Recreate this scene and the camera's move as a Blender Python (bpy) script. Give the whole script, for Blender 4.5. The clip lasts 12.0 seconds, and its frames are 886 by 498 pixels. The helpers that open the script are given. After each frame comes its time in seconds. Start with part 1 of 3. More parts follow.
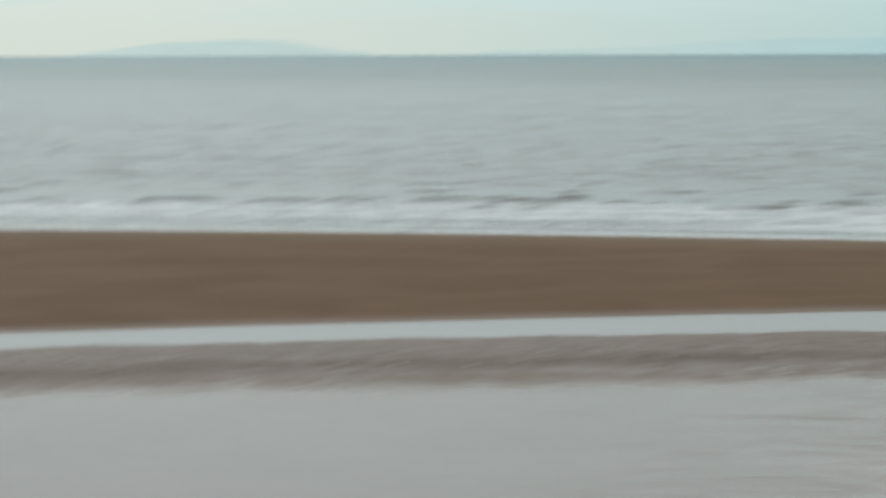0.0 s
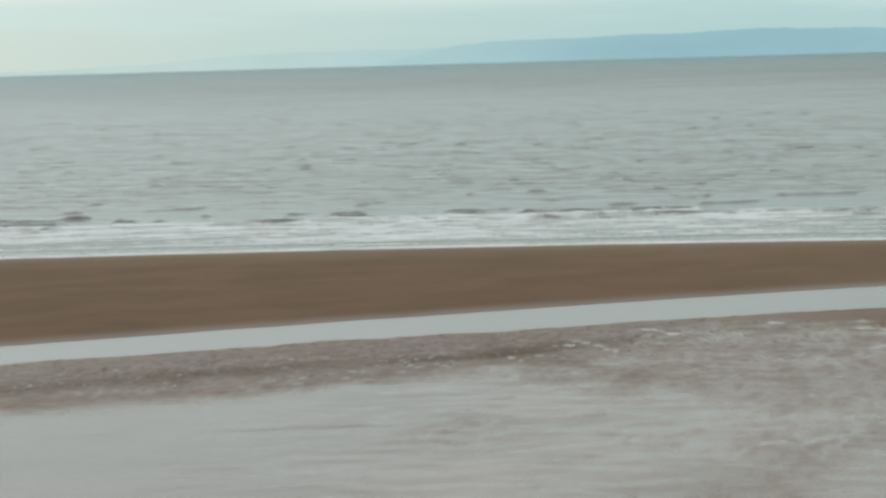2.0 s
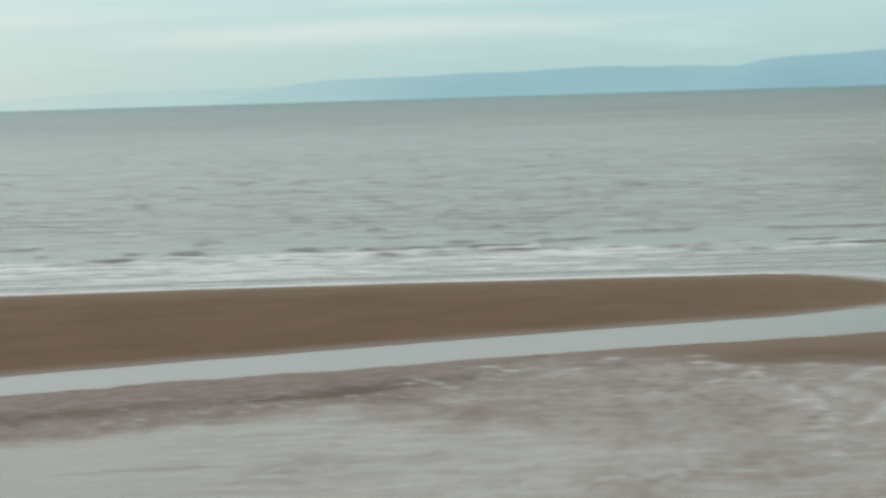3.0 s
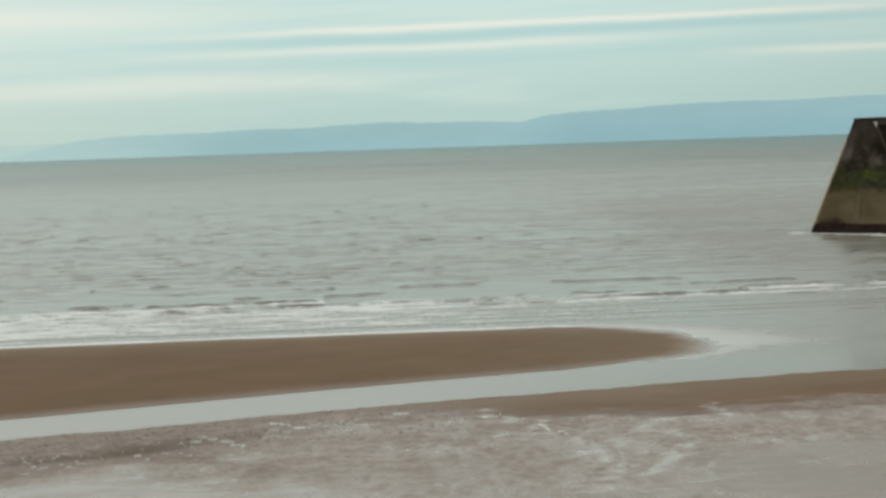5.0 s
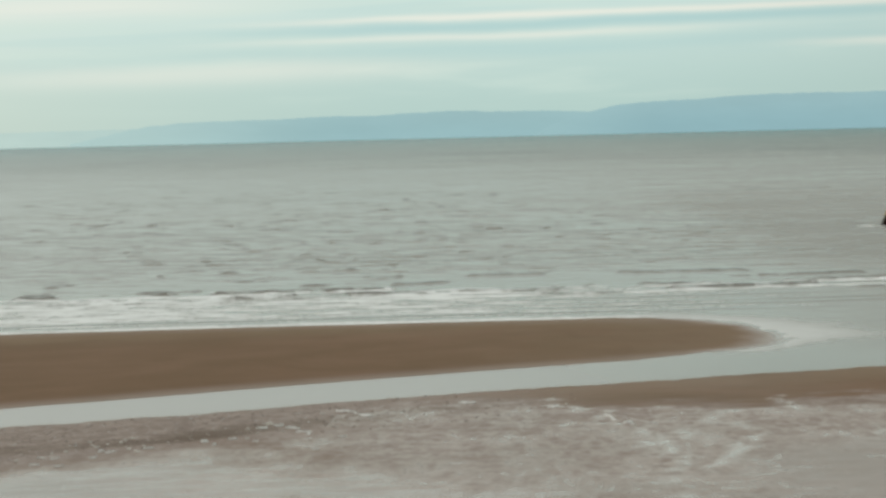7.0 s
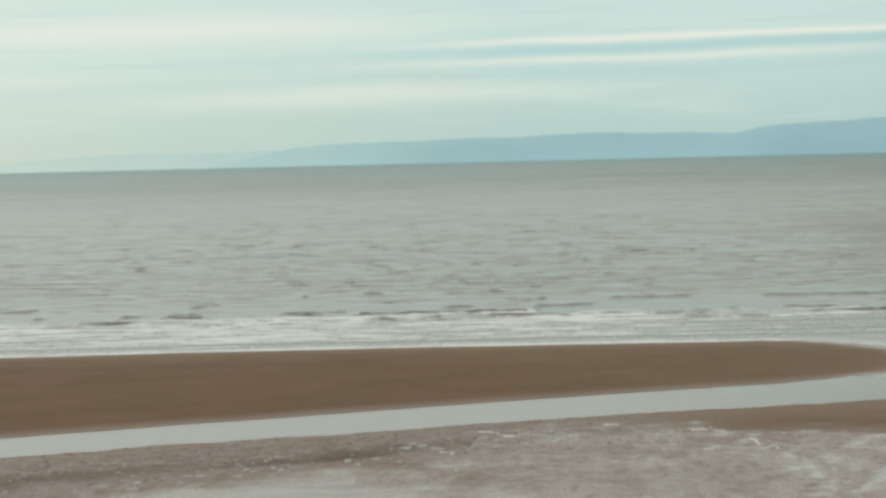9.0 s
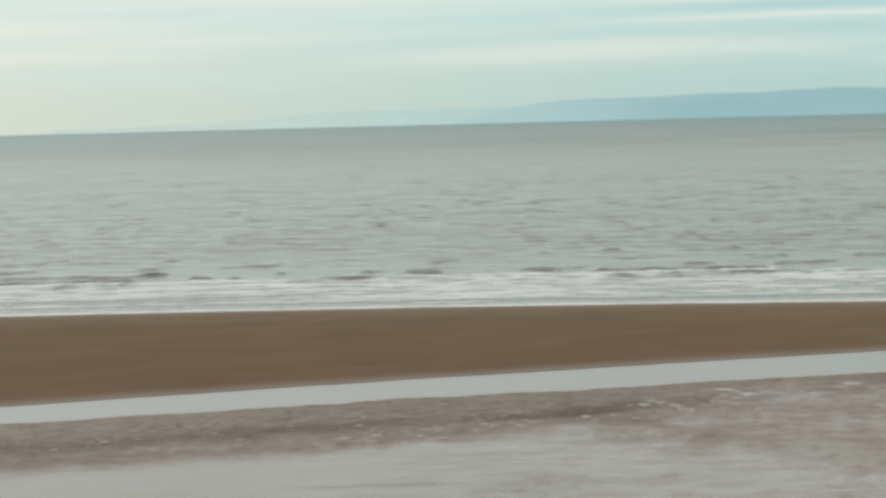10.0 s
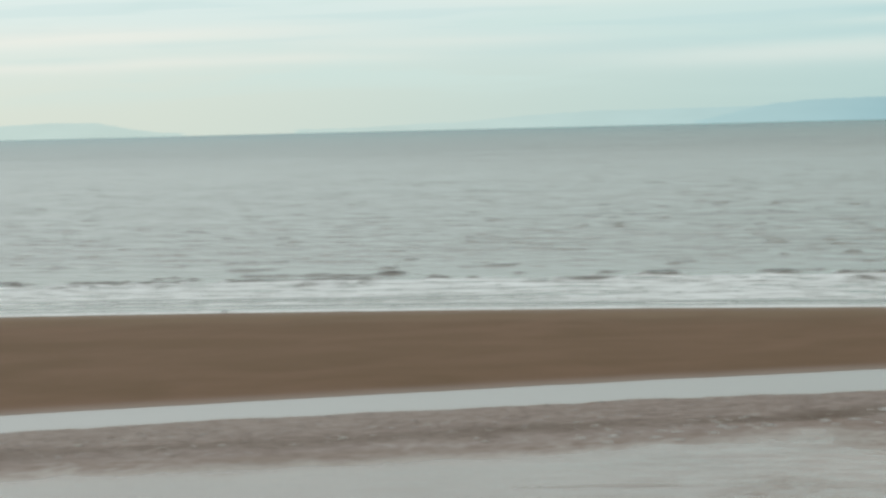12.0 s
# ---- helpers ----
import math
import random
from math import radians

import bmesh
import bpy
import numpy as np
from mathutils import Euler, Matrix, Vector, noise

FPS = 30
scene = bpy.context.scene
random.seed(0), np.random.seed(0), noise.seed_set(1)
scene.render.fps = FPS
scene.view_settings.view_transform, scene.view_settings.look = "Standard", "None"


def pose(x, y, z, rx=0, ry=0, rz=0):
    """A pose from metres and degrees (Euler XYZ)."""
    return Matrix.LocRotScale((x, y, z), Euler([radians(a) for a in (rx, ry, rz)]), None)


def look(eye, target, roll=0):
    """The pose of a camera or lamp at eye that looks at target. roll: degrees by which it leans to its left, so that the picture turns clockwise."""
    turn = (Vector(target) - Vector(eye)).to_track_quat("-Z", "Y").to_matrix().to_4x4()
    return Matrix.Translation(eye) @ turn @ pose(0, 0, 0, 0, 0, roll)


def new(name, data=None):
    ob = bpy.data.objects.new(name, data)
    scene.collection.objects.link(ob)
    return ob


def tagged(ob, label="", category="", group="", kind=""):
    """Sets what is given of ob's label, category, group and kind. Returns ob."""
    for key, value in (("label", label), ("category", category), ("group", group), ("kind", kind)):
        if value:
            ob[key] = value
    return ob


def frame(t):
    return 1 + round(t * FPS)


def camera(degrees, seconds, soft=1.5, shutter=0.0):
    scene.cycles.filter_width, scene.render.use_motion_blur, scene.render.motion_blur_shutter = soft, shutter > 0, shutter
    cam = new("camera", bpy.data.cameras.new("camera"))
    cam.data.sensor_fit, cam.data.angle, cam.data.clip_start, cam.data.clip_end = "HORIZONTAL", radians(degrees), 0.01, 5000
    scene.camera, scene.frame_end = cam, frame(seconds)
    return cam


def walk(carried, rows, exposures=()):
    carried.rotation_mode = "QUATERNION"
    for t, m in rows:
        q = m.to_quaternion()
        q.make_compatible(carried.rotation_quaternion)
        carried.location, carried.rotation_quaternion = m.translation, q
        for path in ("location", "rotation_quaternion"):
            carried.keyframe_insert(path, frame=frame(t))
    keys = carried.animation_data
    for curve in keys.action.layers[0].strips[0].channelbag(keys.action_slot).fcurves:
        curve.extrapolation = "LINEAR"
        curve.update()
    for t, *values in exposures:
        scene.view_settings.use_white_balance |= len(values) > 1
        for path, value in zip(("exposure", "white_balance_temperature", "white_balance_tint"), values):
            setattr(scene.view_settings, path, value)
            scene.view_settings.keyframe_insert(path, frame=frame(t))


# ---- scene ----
cam = camera(22.83, 12.0, soft=3.1, shutter=1.0)
EYE = 8.0  # height of the eye over the still water


def aim(yaw, tilt, roll):
    """The pose of the camera: degrees to the right of +y, above the level, and of roll."""
    return pose(0, 0, EYE, 90 + tilt, 0, -yaw) @ pose(0, 0, 0, 0, 0, roll)


walk(cam, [
    (0.0, aim(-22.980, -5.141, -0.200)),
    (0.1, aim(-21.230, -4.840, -0.750)),
    (0.2, aim(-20.102, -4.736, -1.055)),
    (0.5, aim(-19.066, -4.277, 0.064)),
    (0.7, aim(-17.332, -4.119, 0.317)),
    (1.0, aim(-14.331, -5.398, -0.593)),
    (1.2, aim(-13.335, -5.339, -0.738)),
    (1.5, aim(-12.087, -4.675, -1.144)),
    (2.0, aim(-10.123, -4.907, -1.604)),
    (2.5, aim(-8.938, -4.527, -1.699)),
    (2.7, aim(-8.112, -4.331, -1.284)),
    (3.0, aim(-5.879, -4.024, -1.745)),
    (3.2, aim(-4.125, -4.200, -1.222)),
    (3.5, aim(-2.248, -3.601, -1.366)),
    (3.7, aim(-1.182, -3.206, -1.186)),
    (5.3, aim(-0.182, -2.740, -1.892)),
    (5.5, aim(0.000, -2.878, -1.784)),
    (5.7, aim(0.078, -2.915, -1.839)),
    (6.0, aim(-0.169, -2.849, -1.785)),
    (6.5, aim(-0.631, -2.834, -1.735)),
    (7.0, aim(-2.035, -2.988, -1.394)),
    (7.2, aim(-2.205, -2.943, -1.380)),
    (8.8, aim(-5.454, -2.393, -1.583)),
    (9.0, aim(-5.779, -2.338, -1.359)),
    (9.5, aim(-7.654, -3.155, -1.424)),
    (9.7, aim(-9.715, -3.717, -1.943)),
    (10.0, aim(-12.038, -3.340, -1.453)),
    (10.2, aim(-12.936, -3.494, -1.356)),
    (10.5, aim(-14.589, -3.744, -1.665)),
    (11.0, aim(-15.120, -3.403, -1.687)),
    (11.5, aim(-16.221, -3.358, -1.425)),
    (11.7, aim(-16.728, -3.265, -1.396)),
    (12.0, aim(-18.241, -3.201, -1.388)),
], exposures=[(0.0, -0.05, 6150, 10), (0.4, 0.0, 6150, 10), (1.0, 0.0, 6150, 10), (1.5, 0.0, 6260, 10), (2.0, 0.0, 6280, 10), (2.5, 0.0, 6280, 10), (3.7, 0.0, 6450, 10), (5.5, 0.0, 6720, 10), (8.8, 0.0, 6720, 10), (9.5, -0.05, 6720, 10), (10.0, 0.0, 6600, 10), (10.5, 0.0, 6500, 10), (12.0, 0.0, 6350, 10)])

# ---- light: a thin high overcast, brightest towards the low sun on the left ----
SUN_YAW, SUN_HIGH = -62.0, 24.0


class Nodes:
    """Small helper to write node trees as expressions."""

    def __init__(self, tree):
        self.t = tree

    def put(self, socket, value):
        if hasattr(value, "is_output"):
            self.t.links.new(value, socket)
        else:
            socket.default_value = value

    def add(self, kind, **inputs):
        n = self.t.nodes.new(kind)
        for k, v in inputs.items():
            self.put(n.inputs[k.replace("_", " ")], v)
        return n

    def math(self, op, a, b=0.0, c=0.0, clamp=False):
        n = self.t.nodes.new("ShaderNodeMath")
        n.operation, n.use_clamp = op, clamp
        for s, v in zip(n.inputs, (a, b, c)):
            self.put(s, v)
        return n.outputs[0]

    def ramp(self, fac, lo, hi, to_lo=0.0, to_hi=1.0):
        n = self.t.nodes.new("ShaderNodeMapRange")
        n.interpolation_type = "SMOOTHSTEP"
        for s, v in zip(n.inputs, (fac, lo, hi, to_lo, to_hi)):
            self.put(s, v)
        return n.outputs[0]

    def mix(self, fac, a, b):
        n = self.t.nodes.new("ShaderNodeMix")
        n.data_type = "RGBA"
        self.put(n.inputs[0], fac)
        for s, v in ((n.inputs[6], a), (n.inputs[7], b)):
            self.put(s, (*v, 1.0) if isinstance(v, tuple) and len(v) == 3 else v)
        return n.outputs[2]

    def scaled(self, vec, x, y, z):
        n = self.t.nodes.new("ShaderNodeMapping")
        self.put(n.inputs[0], vec)
        n.inputs[3].default_value = (x, y, z)
        return n.outputs[0]

    def vector(self, op, a, b=None):
        n = self.t.nodes.new("ShaderNodeVectorMath")
        n.operation = op
        self.put(n.inputs[0], a)
        if b is not None:
            self.put(n.inputs["Scale" if op == "SCALE" else 1], b)
        return n.outputs[0]

    def slopes(self, vec, scale, detail, rough, across, along):
        """Random slopes of a water surface, as an offset of its normal."""
        n = self.t.nodes.new("ShaderNodeTexNoise")
        self.put(n.inputs["Vector"], vec)
        for k, v in (("Scale", scale), ("Detail", detail), ("Roughness", rough), ("Distortion", 0.3)):
            self.put(n.inputs[k], v)
        centred = self.vector("SUBTRACT", n.outputs[1], (0.5, 0.5, 0.5))
        return self.vector("MULTIPLY", centred, (across, along, 0.0))

    def noise(self, vec, scale, detail=3.0, rough=0.5, distort=0.0):
        n = self.t.nodes.new("ShaderNodeTexNoise")
        self.put(n.inputs["Vector"], vec)
        for k, v in (("Scale", scale), ("Detail", detail), ("Roughness", rough), ("Distortion", distort)):
            self.put(n.inputs[k], v)
        return n.outputs[0]


world = bpy.data.worlds.new("overcast")
scene.world = world
world.use_nodes = True
world.node_tree.nodes.clear()
N = Nodes(world.node_tree)
sky = N.add("ShaderNodeTexSky")
sky.sky_type, sky.sun_disc = "NISHITA", False
sky.sun_elevation, sky.sun_rotation = radians(SUN_HIGH), radians(SUN_YAW)
coord = N.add("ShaderNodeTexCoord").outputs["Generated"]
xyz = N.add("ShaderNodeSeparateXYZ", Vector=coord).outputs
yaw = N.math("MULTIPLY", N.math("ARCTAN2", xyz[0], xyz[1]), 57.2958)
high = N.math("MULTIPLY", N.math("ARCSINE", xyz[2]), 57.2958)
lean = N.math("MULTIPLY_ADD", yaw, -0.0125, high)  # the cloud bands climb a little to the right
flat = N.add("ShaderNodeCombineXYZ", X=N.math("MULTIPLY", yaw, 0.05), Y=lean).outputs[0]
streak = N.noise(flat, 2.6, 3.0, 0.5, 0.25)
warp = N.math("MULTIPLY_ADD", N.noise(N.scaled(flat, 2.0, 0.4, 1.0), 1.7, 3.0), 0.30, -0.15)
soft_cloud = N.noise(N.scaled(flat, 1.6, 0.75, 1.0), 1.5, 4.0, 0.55, 0.3)


def cloud_band(at, wide, yaw0, yaw1, fade):
    """A thin level band of cloud: its height, half width, and where it ends."""
    off = N.math("DIVIDE", N.math("SUBTRACT", N.math("ADD", lean, warp), at), wide)
    bell = N.math("POWER", 2.718, N.math("MULTIPLY", N.math("MULTIPLY", off, off), -1.0))
    ends = N.math("MULTIPLY", N.ramp(yaw, yaw0 - fade, yaw0 + fade), N.ramp(yaw, yaw1 + fade, yaw1 - fade))
    return N.math("MULTIPLY", bell, ends)


# colour of the veil of cloud: cream low on the left, mint to the right, paler higher up
cream = N.ramp(yaw, -33.0, 0.0, 1.0, 0.0)
low = N.mix(cream, (0.465, 0.655, 0.632), (0.715, 0.773, 0.672))
top = N.mix(cream, (0.595, 0.775, 0.752), (0.755, 0.862, 0.822))
veil = N.mix(N.ramp(high, 0.2, 3.6), low, top)
veil = N.mix(N.math("MULTIPLY", N.ramp(soft_cloud, 0.46, 0.64, 0.0, 0.6), N.ramp(high, 0.4, 1.6)), veil, (0.630, 0.790, 0.740))
veil = N.mix(N.math("MULTIPLY", N.ramp(streak, 0.50, 0.36), N.ramp(high, 1.2, 2.6, 0.0, 0.22)), veil, (0.47, 0.69, 0.70))
for at, wide, yaw0, yaw1, fade, deep in ((2.80, 0.16, -6.5, 12.0, 4.5, 0.75), (2.20, 0.20, -12.0, 13.0, 5.0, 0.35)):
    veil = N.mix(N.math("MULTIPLY", cloud_band(at, wide, yaw0, yaw1, fade), deep), veil, (0.42, 0.65, 0.67))
for at, wide, yaw0, yaw1, fade, bright in ((3.04, 0.09, -5.5, 11.0, 4.0, 0.90), (2.54, 0.09, -6.0, 4.5, 4.0, 0.60), (2.02, 0.10, 8.0, 16.0, 2.5, 0.60), (1.80, 0.28, -13.0, -3.0, 4.0, 0.5), (3.62, 0.34, -19.0, -7.5, 4.0, 0.70)):
    veil = N.mix(N.math("MULTIPLY", cloud_band(at, wide, yaw0, yaw1, fade), bright), veil, (0.83, 0.87, 0.80))
for at, wide, yaw0, yaw1, fade, bright in ((2.82, 0.24, -36.0, -22.0, 5.0, 0.6), (2.10, 0.15, -36.0, -20.0, 4.0, 0.45), (2.45, 0.14, -21.0, -15.0, 3.0, 0.25)):
    veil = N.mix(N.math("MULTIPLY", cloud_band(at, wide, yaw0, yaw1, fade), bright), veil, (0.90, 0.88, 0.79))
zenith = N.mix(N.ramp(high, 3.4, 8.5), veil, N.mix(cream, (0.535, 0.615, 0.585), (0.69, 0.778, 0.755)))
zenith = N.mix(N.ramp(high, 12.0, 45.0), zenith, (0.80, 0.86, 0.85))
zenith = N.vector("SCALE", zenith, N.ramp(yaw, 1.0, 17.0, 1.0, 0.86))  # duller towards the land
below = N.mix(N.ramp(high, -6.0, -1.0), (0.12, 0.11, 0.09), zenith)
clear = N.add("ShaderNodeBackground", Color=sky.outputs[0], Strength=0.06)
cloud = N.add("ShaderNodeBackground", Color=below, Strength=1.0)
both = N.t.nodes.new("ShaderNodeMixShader")
both.inputs[0].default_value = 0.94
N.t.links.new(clear.outputs[0], both.inputs[1])
N.t.links.new(cloud.outputs[0], both.inputs[2])
N.t.links.new(both.outputs[0], N.add("ShaderNodeOutputWorld").inputs[0])

sun = new("sun", bpy.data.lights.new("sun", "SUN"))
sun.data.energy, sun.data.angle, sun.data.color = 0.7, radians(25), (1.0, 0.95, 0.86)
a, e = radians(SUN_YAW), radians(SUN_HIGH)
toward = Vector((math.sin(a) * math.cos(e), math.cos(a) * math.cos(e), math.sin(e)))
sun.matrix_world = look(toward * 100, (0, 0, 0))


# ---- materials ----
def material(name):
    m = bpy.data.materials.new(name)
    m.use_nodes = True
    m.node_tree.nodes.clear()
    return m, Nodes(m.node_tree)


def surface(n, colour, rough, normal=None, level=0.5, ior=1.45):
    b = n.add("ShaderNodeBsdfPrincipled", Base_Color=colour, Roughness=rough, Specular_IOR_Level=level, IOR=ior)
    if normal is not None:
        n.put(b.inputs["Normal"], normal)
    out = n.add("ShaderNodeOutputMaterial")
    n.t.links.new(b.outputs[0], out.inputs[0])
    return b


def bump(n, height, distance, strength=1.0, normal=None):
    b = n.add("ShaderNodeBump", Height=height, Distance=distance, Strength=strength)
    if normal is not None:
        n.put(b.inputs["Normal"], normal)
    return b.outputs[0]


def attribute(n, name):
    a = n.add("ShaderNodeAttribute")
    a.attribute_name = name
    return a.outputs["Fac"]


def place(n):
    return n.add("ShaderNodeNewGeometry").outputs["Position"]


def sea_material():
    m, n = material("sea_water")
    at = place(n)
    foam, chop = attribute(n, "foam"), attribute(n, "chop")
    turn = n.t.nodes.new("ShaderNodeMapping")
    n.put(turn.inputs[0], at)
    turn.inputs[2].default_value = (0, 0, radians(-6))
    shore = turn.outputs[0]
    tilt = n.slopes(n.scaled(shore, 0.65, 1.0, 1.0), 0.75, 4.0, 0.62, 0.11, 0.145)
    broad = n.slopes(n.scaled(shore, 0.22, 1.0, 1.0), 0.10, 3.0, 0.55, 0.08, 0.11)
    # short steep faces of wavelets, here and there
    dash = n.ramp(n.noise(n.scaled(shore, 0.55, 1.0, 1.0), 1.0, 3.0, 0.55, 0.4), 0.65, 0.76)
    far_off = n.ramp(n.add("ShaderNodeSeparateXYZ", Vector=at).outputs[1], 120.0, 420.0)
    face = n.add("ShaderNodeCombineXYZ", Y=n.math("MULTIPLY", dash, n.math("MULTIPLY_ADD", far_off, 0.06, -0.29))).outputs[0]
    lift = n.vector("ADD", n.vector("ADD", n.vector("ADD", tilt, broad), face), (0.0, -0.058, 0.0))
    nor = n.add("ShaderNodeNewGeometry").outputs["Normal"]
    nor = n.vector("NORMALIZE", n.vector("ADD", nor, n.vector("SCALE", lift, chop)))
    lace = n.noise(n.scaled(shore, 0.14, 0.85, 1.0), 2.4, 4.0, 0.65, 0.6)
    fine = n.noise(n.scaled(shore, 1.2, 0.28, 1.0), 2.6, 3.0, 0.6, 0.3)
    mask = n.math("MULTIPLY_ADD", fine, 0.32, n.math("MULTIPLY_ADD", lace, 0.68, foam))
    mask = n.math("MAXIMUM", n.ramp(mask, 0.82, 1.16), n.math("MULTIPLY", attribute(n, "sheet"), n.math("MULTIPLY_ADD", fine, 0.5, 0.75)), clamp=True)
    silt = n.noise(n.scaled(at, 0.3, 1.0, 1.0), 0.03, 3.0)
    out = n.add("ShaderNodeSeparateXYZ", Vector=at).outputs[1]
    water = n.mix(n.ramp(silt, 0.35, 0.65), (0.218, 0.199, 0.165), (0.246, 0.225, 0.189))
    # base colour darkens away from the shore and turns green under the horizon
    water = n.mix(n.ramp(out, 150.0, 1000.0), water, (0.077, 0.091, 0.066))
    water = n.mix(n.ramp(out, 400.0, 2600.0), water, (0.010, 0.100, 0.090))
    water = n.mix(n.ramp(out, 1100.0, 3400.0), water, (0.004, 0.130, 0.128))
    # shallow water over pale silt in the channel behind the bank
    spot = n.add("ShaderNodeSeparateXYZ", Vector=at).outputs
    inner = n.math("SUBTRACT", spot[1], n.math("MULTIPLY_ADD", spot[0], 0.46, 76.5))
    shallow = n.math("MULTIPLY", n.ramp(inner, 6.0, 1.5), n.ramp(spot[0], 9.0, -4.0))
    water = n.mix(shallow, water, (0.350, 0.306, 0.276))
    # wave faces painted dark: shade and churned-up sand put into the colour
    water = n.mix(n.math("MULTIPLY", attribute(n, "stirred_shade"), 0.9), water, (0.088, 0.068, 0.050))
    colour = n.mix(mask, water, (0.80, 0.80, 0.78))
    surface(n, colour, n.math("MULTIPLY_ADD", mask, 0.45, 0.17), nor, 0.5, 1.333)
    return m


def sand_material():
    m, n = material("sand")
    at = place(n)
    wet, grit, near, painted_sheen = attribute(n, "wet"), attribute(n, "grit"), attribute(n, "near"), attribute(n, "painted_sheen")
    still = attribute(n, "still")
    calm = n.math("MULTIPLY", n.math("MULTIPLY_ADD", painted_sheen, -0.75, 1.0), n.math("MULTIPLY_ADD", still, -0.6, 1.0))
    turn = n.t.nodes.new("ShaderNodeMapping")
    n.put(turn.inputs[0], at)
    turn.inputs[2].default_value = (0, 0, radians(-27))
    along = turn.outputs[0]
    grain = n.noise(at, 60.0, 2.0, 0.6)
    patch = n.noise(n.scaled(along, 0.55, 0.8, 1.0), 0.30, 5.0, 0.6, 0.5)
    stone = n.noise(n.scaled(along, 0.6, 1.0, 1.0), 4.5, 4.0, 0.7)
    film = n.noise(n.scaled(at, 0.75, 0.34, 1.0), 0.6, 5.0, 0.62, 0.5)
    ripples = n.noise(n.scaled(at, 0.75, 0.55, 1.0), 4.0, 4.0, 0.68, 0.3)
    lacy = n.noise(n.scaled(at, 0.75, 0.46, 1.0), 2.8, 5.0, 0.68, 0.8)
    # how much of a film of water stands on the sand
    cover = n.math("ADD", wet, n.math("MULTIPLY", n.math("MULTIPLY_ADD", film, 1.1, -0.54), calm))
    cover = n.math("ADD", cover, n.math("MULTIPLY", n.math("MULTIPLY_ADD", ripples, 0.5, -0.25), near))
    cover = n.math("ADD", cover, n.math("MULTIPLY", n.math("MULTIPLY_ADD", lacy, 0.72, -0.335), near))
    speck = n.noise(n.scaled(at, 1.3, 0.50, 1.0), 2.3, 4.0, 0.68, 0.4)
    cover = n.math("ADD", cover, n.math("MULTIPLY", n.math("MULTIPLY_ADD", speck, 0.62, -0.295), calm))
    # thin bright runnels of water between the ripples
    vein = n.noise(n.scaled(at, 0.8, 0.34, 1.0), 0.9, 3.0, 0.6, 0.35)
    vein = n.ramp(n.math("ABSOLUTE", n.math("SUBTRACT", vein, 0.5)), 0.036, 0.0)
    where = n.math("MULTIPLY", near, n.ramp(n.noise(at, 0.22, 2.0), 0.45, 0.60))
    cover = n.math("ADD", n.ramp(cover, 0.05, 0.95), n.math("MULTIPLY", vein, n.math("MULTIPLY", where, 0.30)), clamp=True)
    cover = n.math("MAXIMUM", cover, painted_sheen)
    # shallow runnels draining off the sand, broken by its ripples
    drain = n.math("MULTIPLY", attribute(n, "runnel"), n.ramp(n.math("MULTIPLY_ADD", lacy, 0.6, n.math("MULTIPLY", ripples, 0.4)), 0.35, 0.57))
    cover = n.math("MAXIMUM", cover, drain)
    dry = n.mix(n.ramp(patch, 0.3, 0.7), (0.168, 0.103, 0.058), (0.209, 0.126, 0.078))
    shingle = n.mix(n.ramp(stone, 0.40, 0.62), (0.236, 0.182, 0.157), (0.400, 0.328, 0.288))
    dry = n.mix(n.math("MULTIPLY", attribute(n, "pale"), n.ramp(film, 0.25, 0.65, 0.35, 0.75)), dry, (0.255, 0.188, 0.126))
    colour = n.mix(grit, dry, shingle)
    mauve = n.mix(n.ramp(ripples, 0.32, 0.68), (0.240, 0.186, 0.164), (0.370, 0.306, 0.276))
    colour = n.mix(n.math("MULTIPLY", near, 0.9), colour, mauve)
    colour = n.mix(n.math("MULTIPLY", attribute(n, "dark_brown"), n.ramp(patch, 0.25, 0.6, 0.65, 1.0)), colour, (0.138, 0.100, 0.074))
    pool = n.noise(n.scaled(at, 0.6, 0.5, 1.0), 0.36, 4.0, 0.55, 0.4)
    pool = n.math("MULTIPLY_ADD", n.math("SUBTRACT", pool, 0.5), n.math("MULTIPLY_ADD", still, -0.65, 1.0), 0.5)
    # film of water painted pale: reflected sky put into the base colour
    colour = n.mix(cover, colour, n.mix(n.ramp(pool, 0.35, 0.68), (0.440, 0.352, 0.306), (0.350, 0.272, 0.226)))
    colour = n.mix(n.math("MULTIPLY", painted_sheen, 0.55), colour, (0.312, 0.270, 0.243))
    # veins and runnels painted pale: froth, and the water's glint in the colour
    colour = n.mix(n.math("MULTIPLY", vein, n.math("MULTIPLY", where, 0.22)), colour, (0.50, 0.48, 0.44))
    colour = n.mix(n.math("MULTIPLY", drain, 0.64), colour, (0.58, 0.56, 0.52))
    colour = n.mix(n.ramp(grain, 0.3, 0.7, 0.0, 0.22), colour, (0.10, 0.08, 0.06))
    nor = bump(n, stone, n.math("MULTIPLY", grit, 0.05), 0.8)
    nor = bump(n, ripples, n.math("MULTIPLY", near, 0.018), 0.6, nor)
    nor = bump(n, grain, 0.004, 0.5, nor)
    rough = n.math("MULTIPLY_ADD", cover, -0.62, 0.80)
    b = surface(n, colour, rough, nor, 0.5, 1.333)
    n.put(b.inputs["Specular IOR Level"], n.math("MULTIPLY_ADD", cover, 0.38, 0.12))
    return m


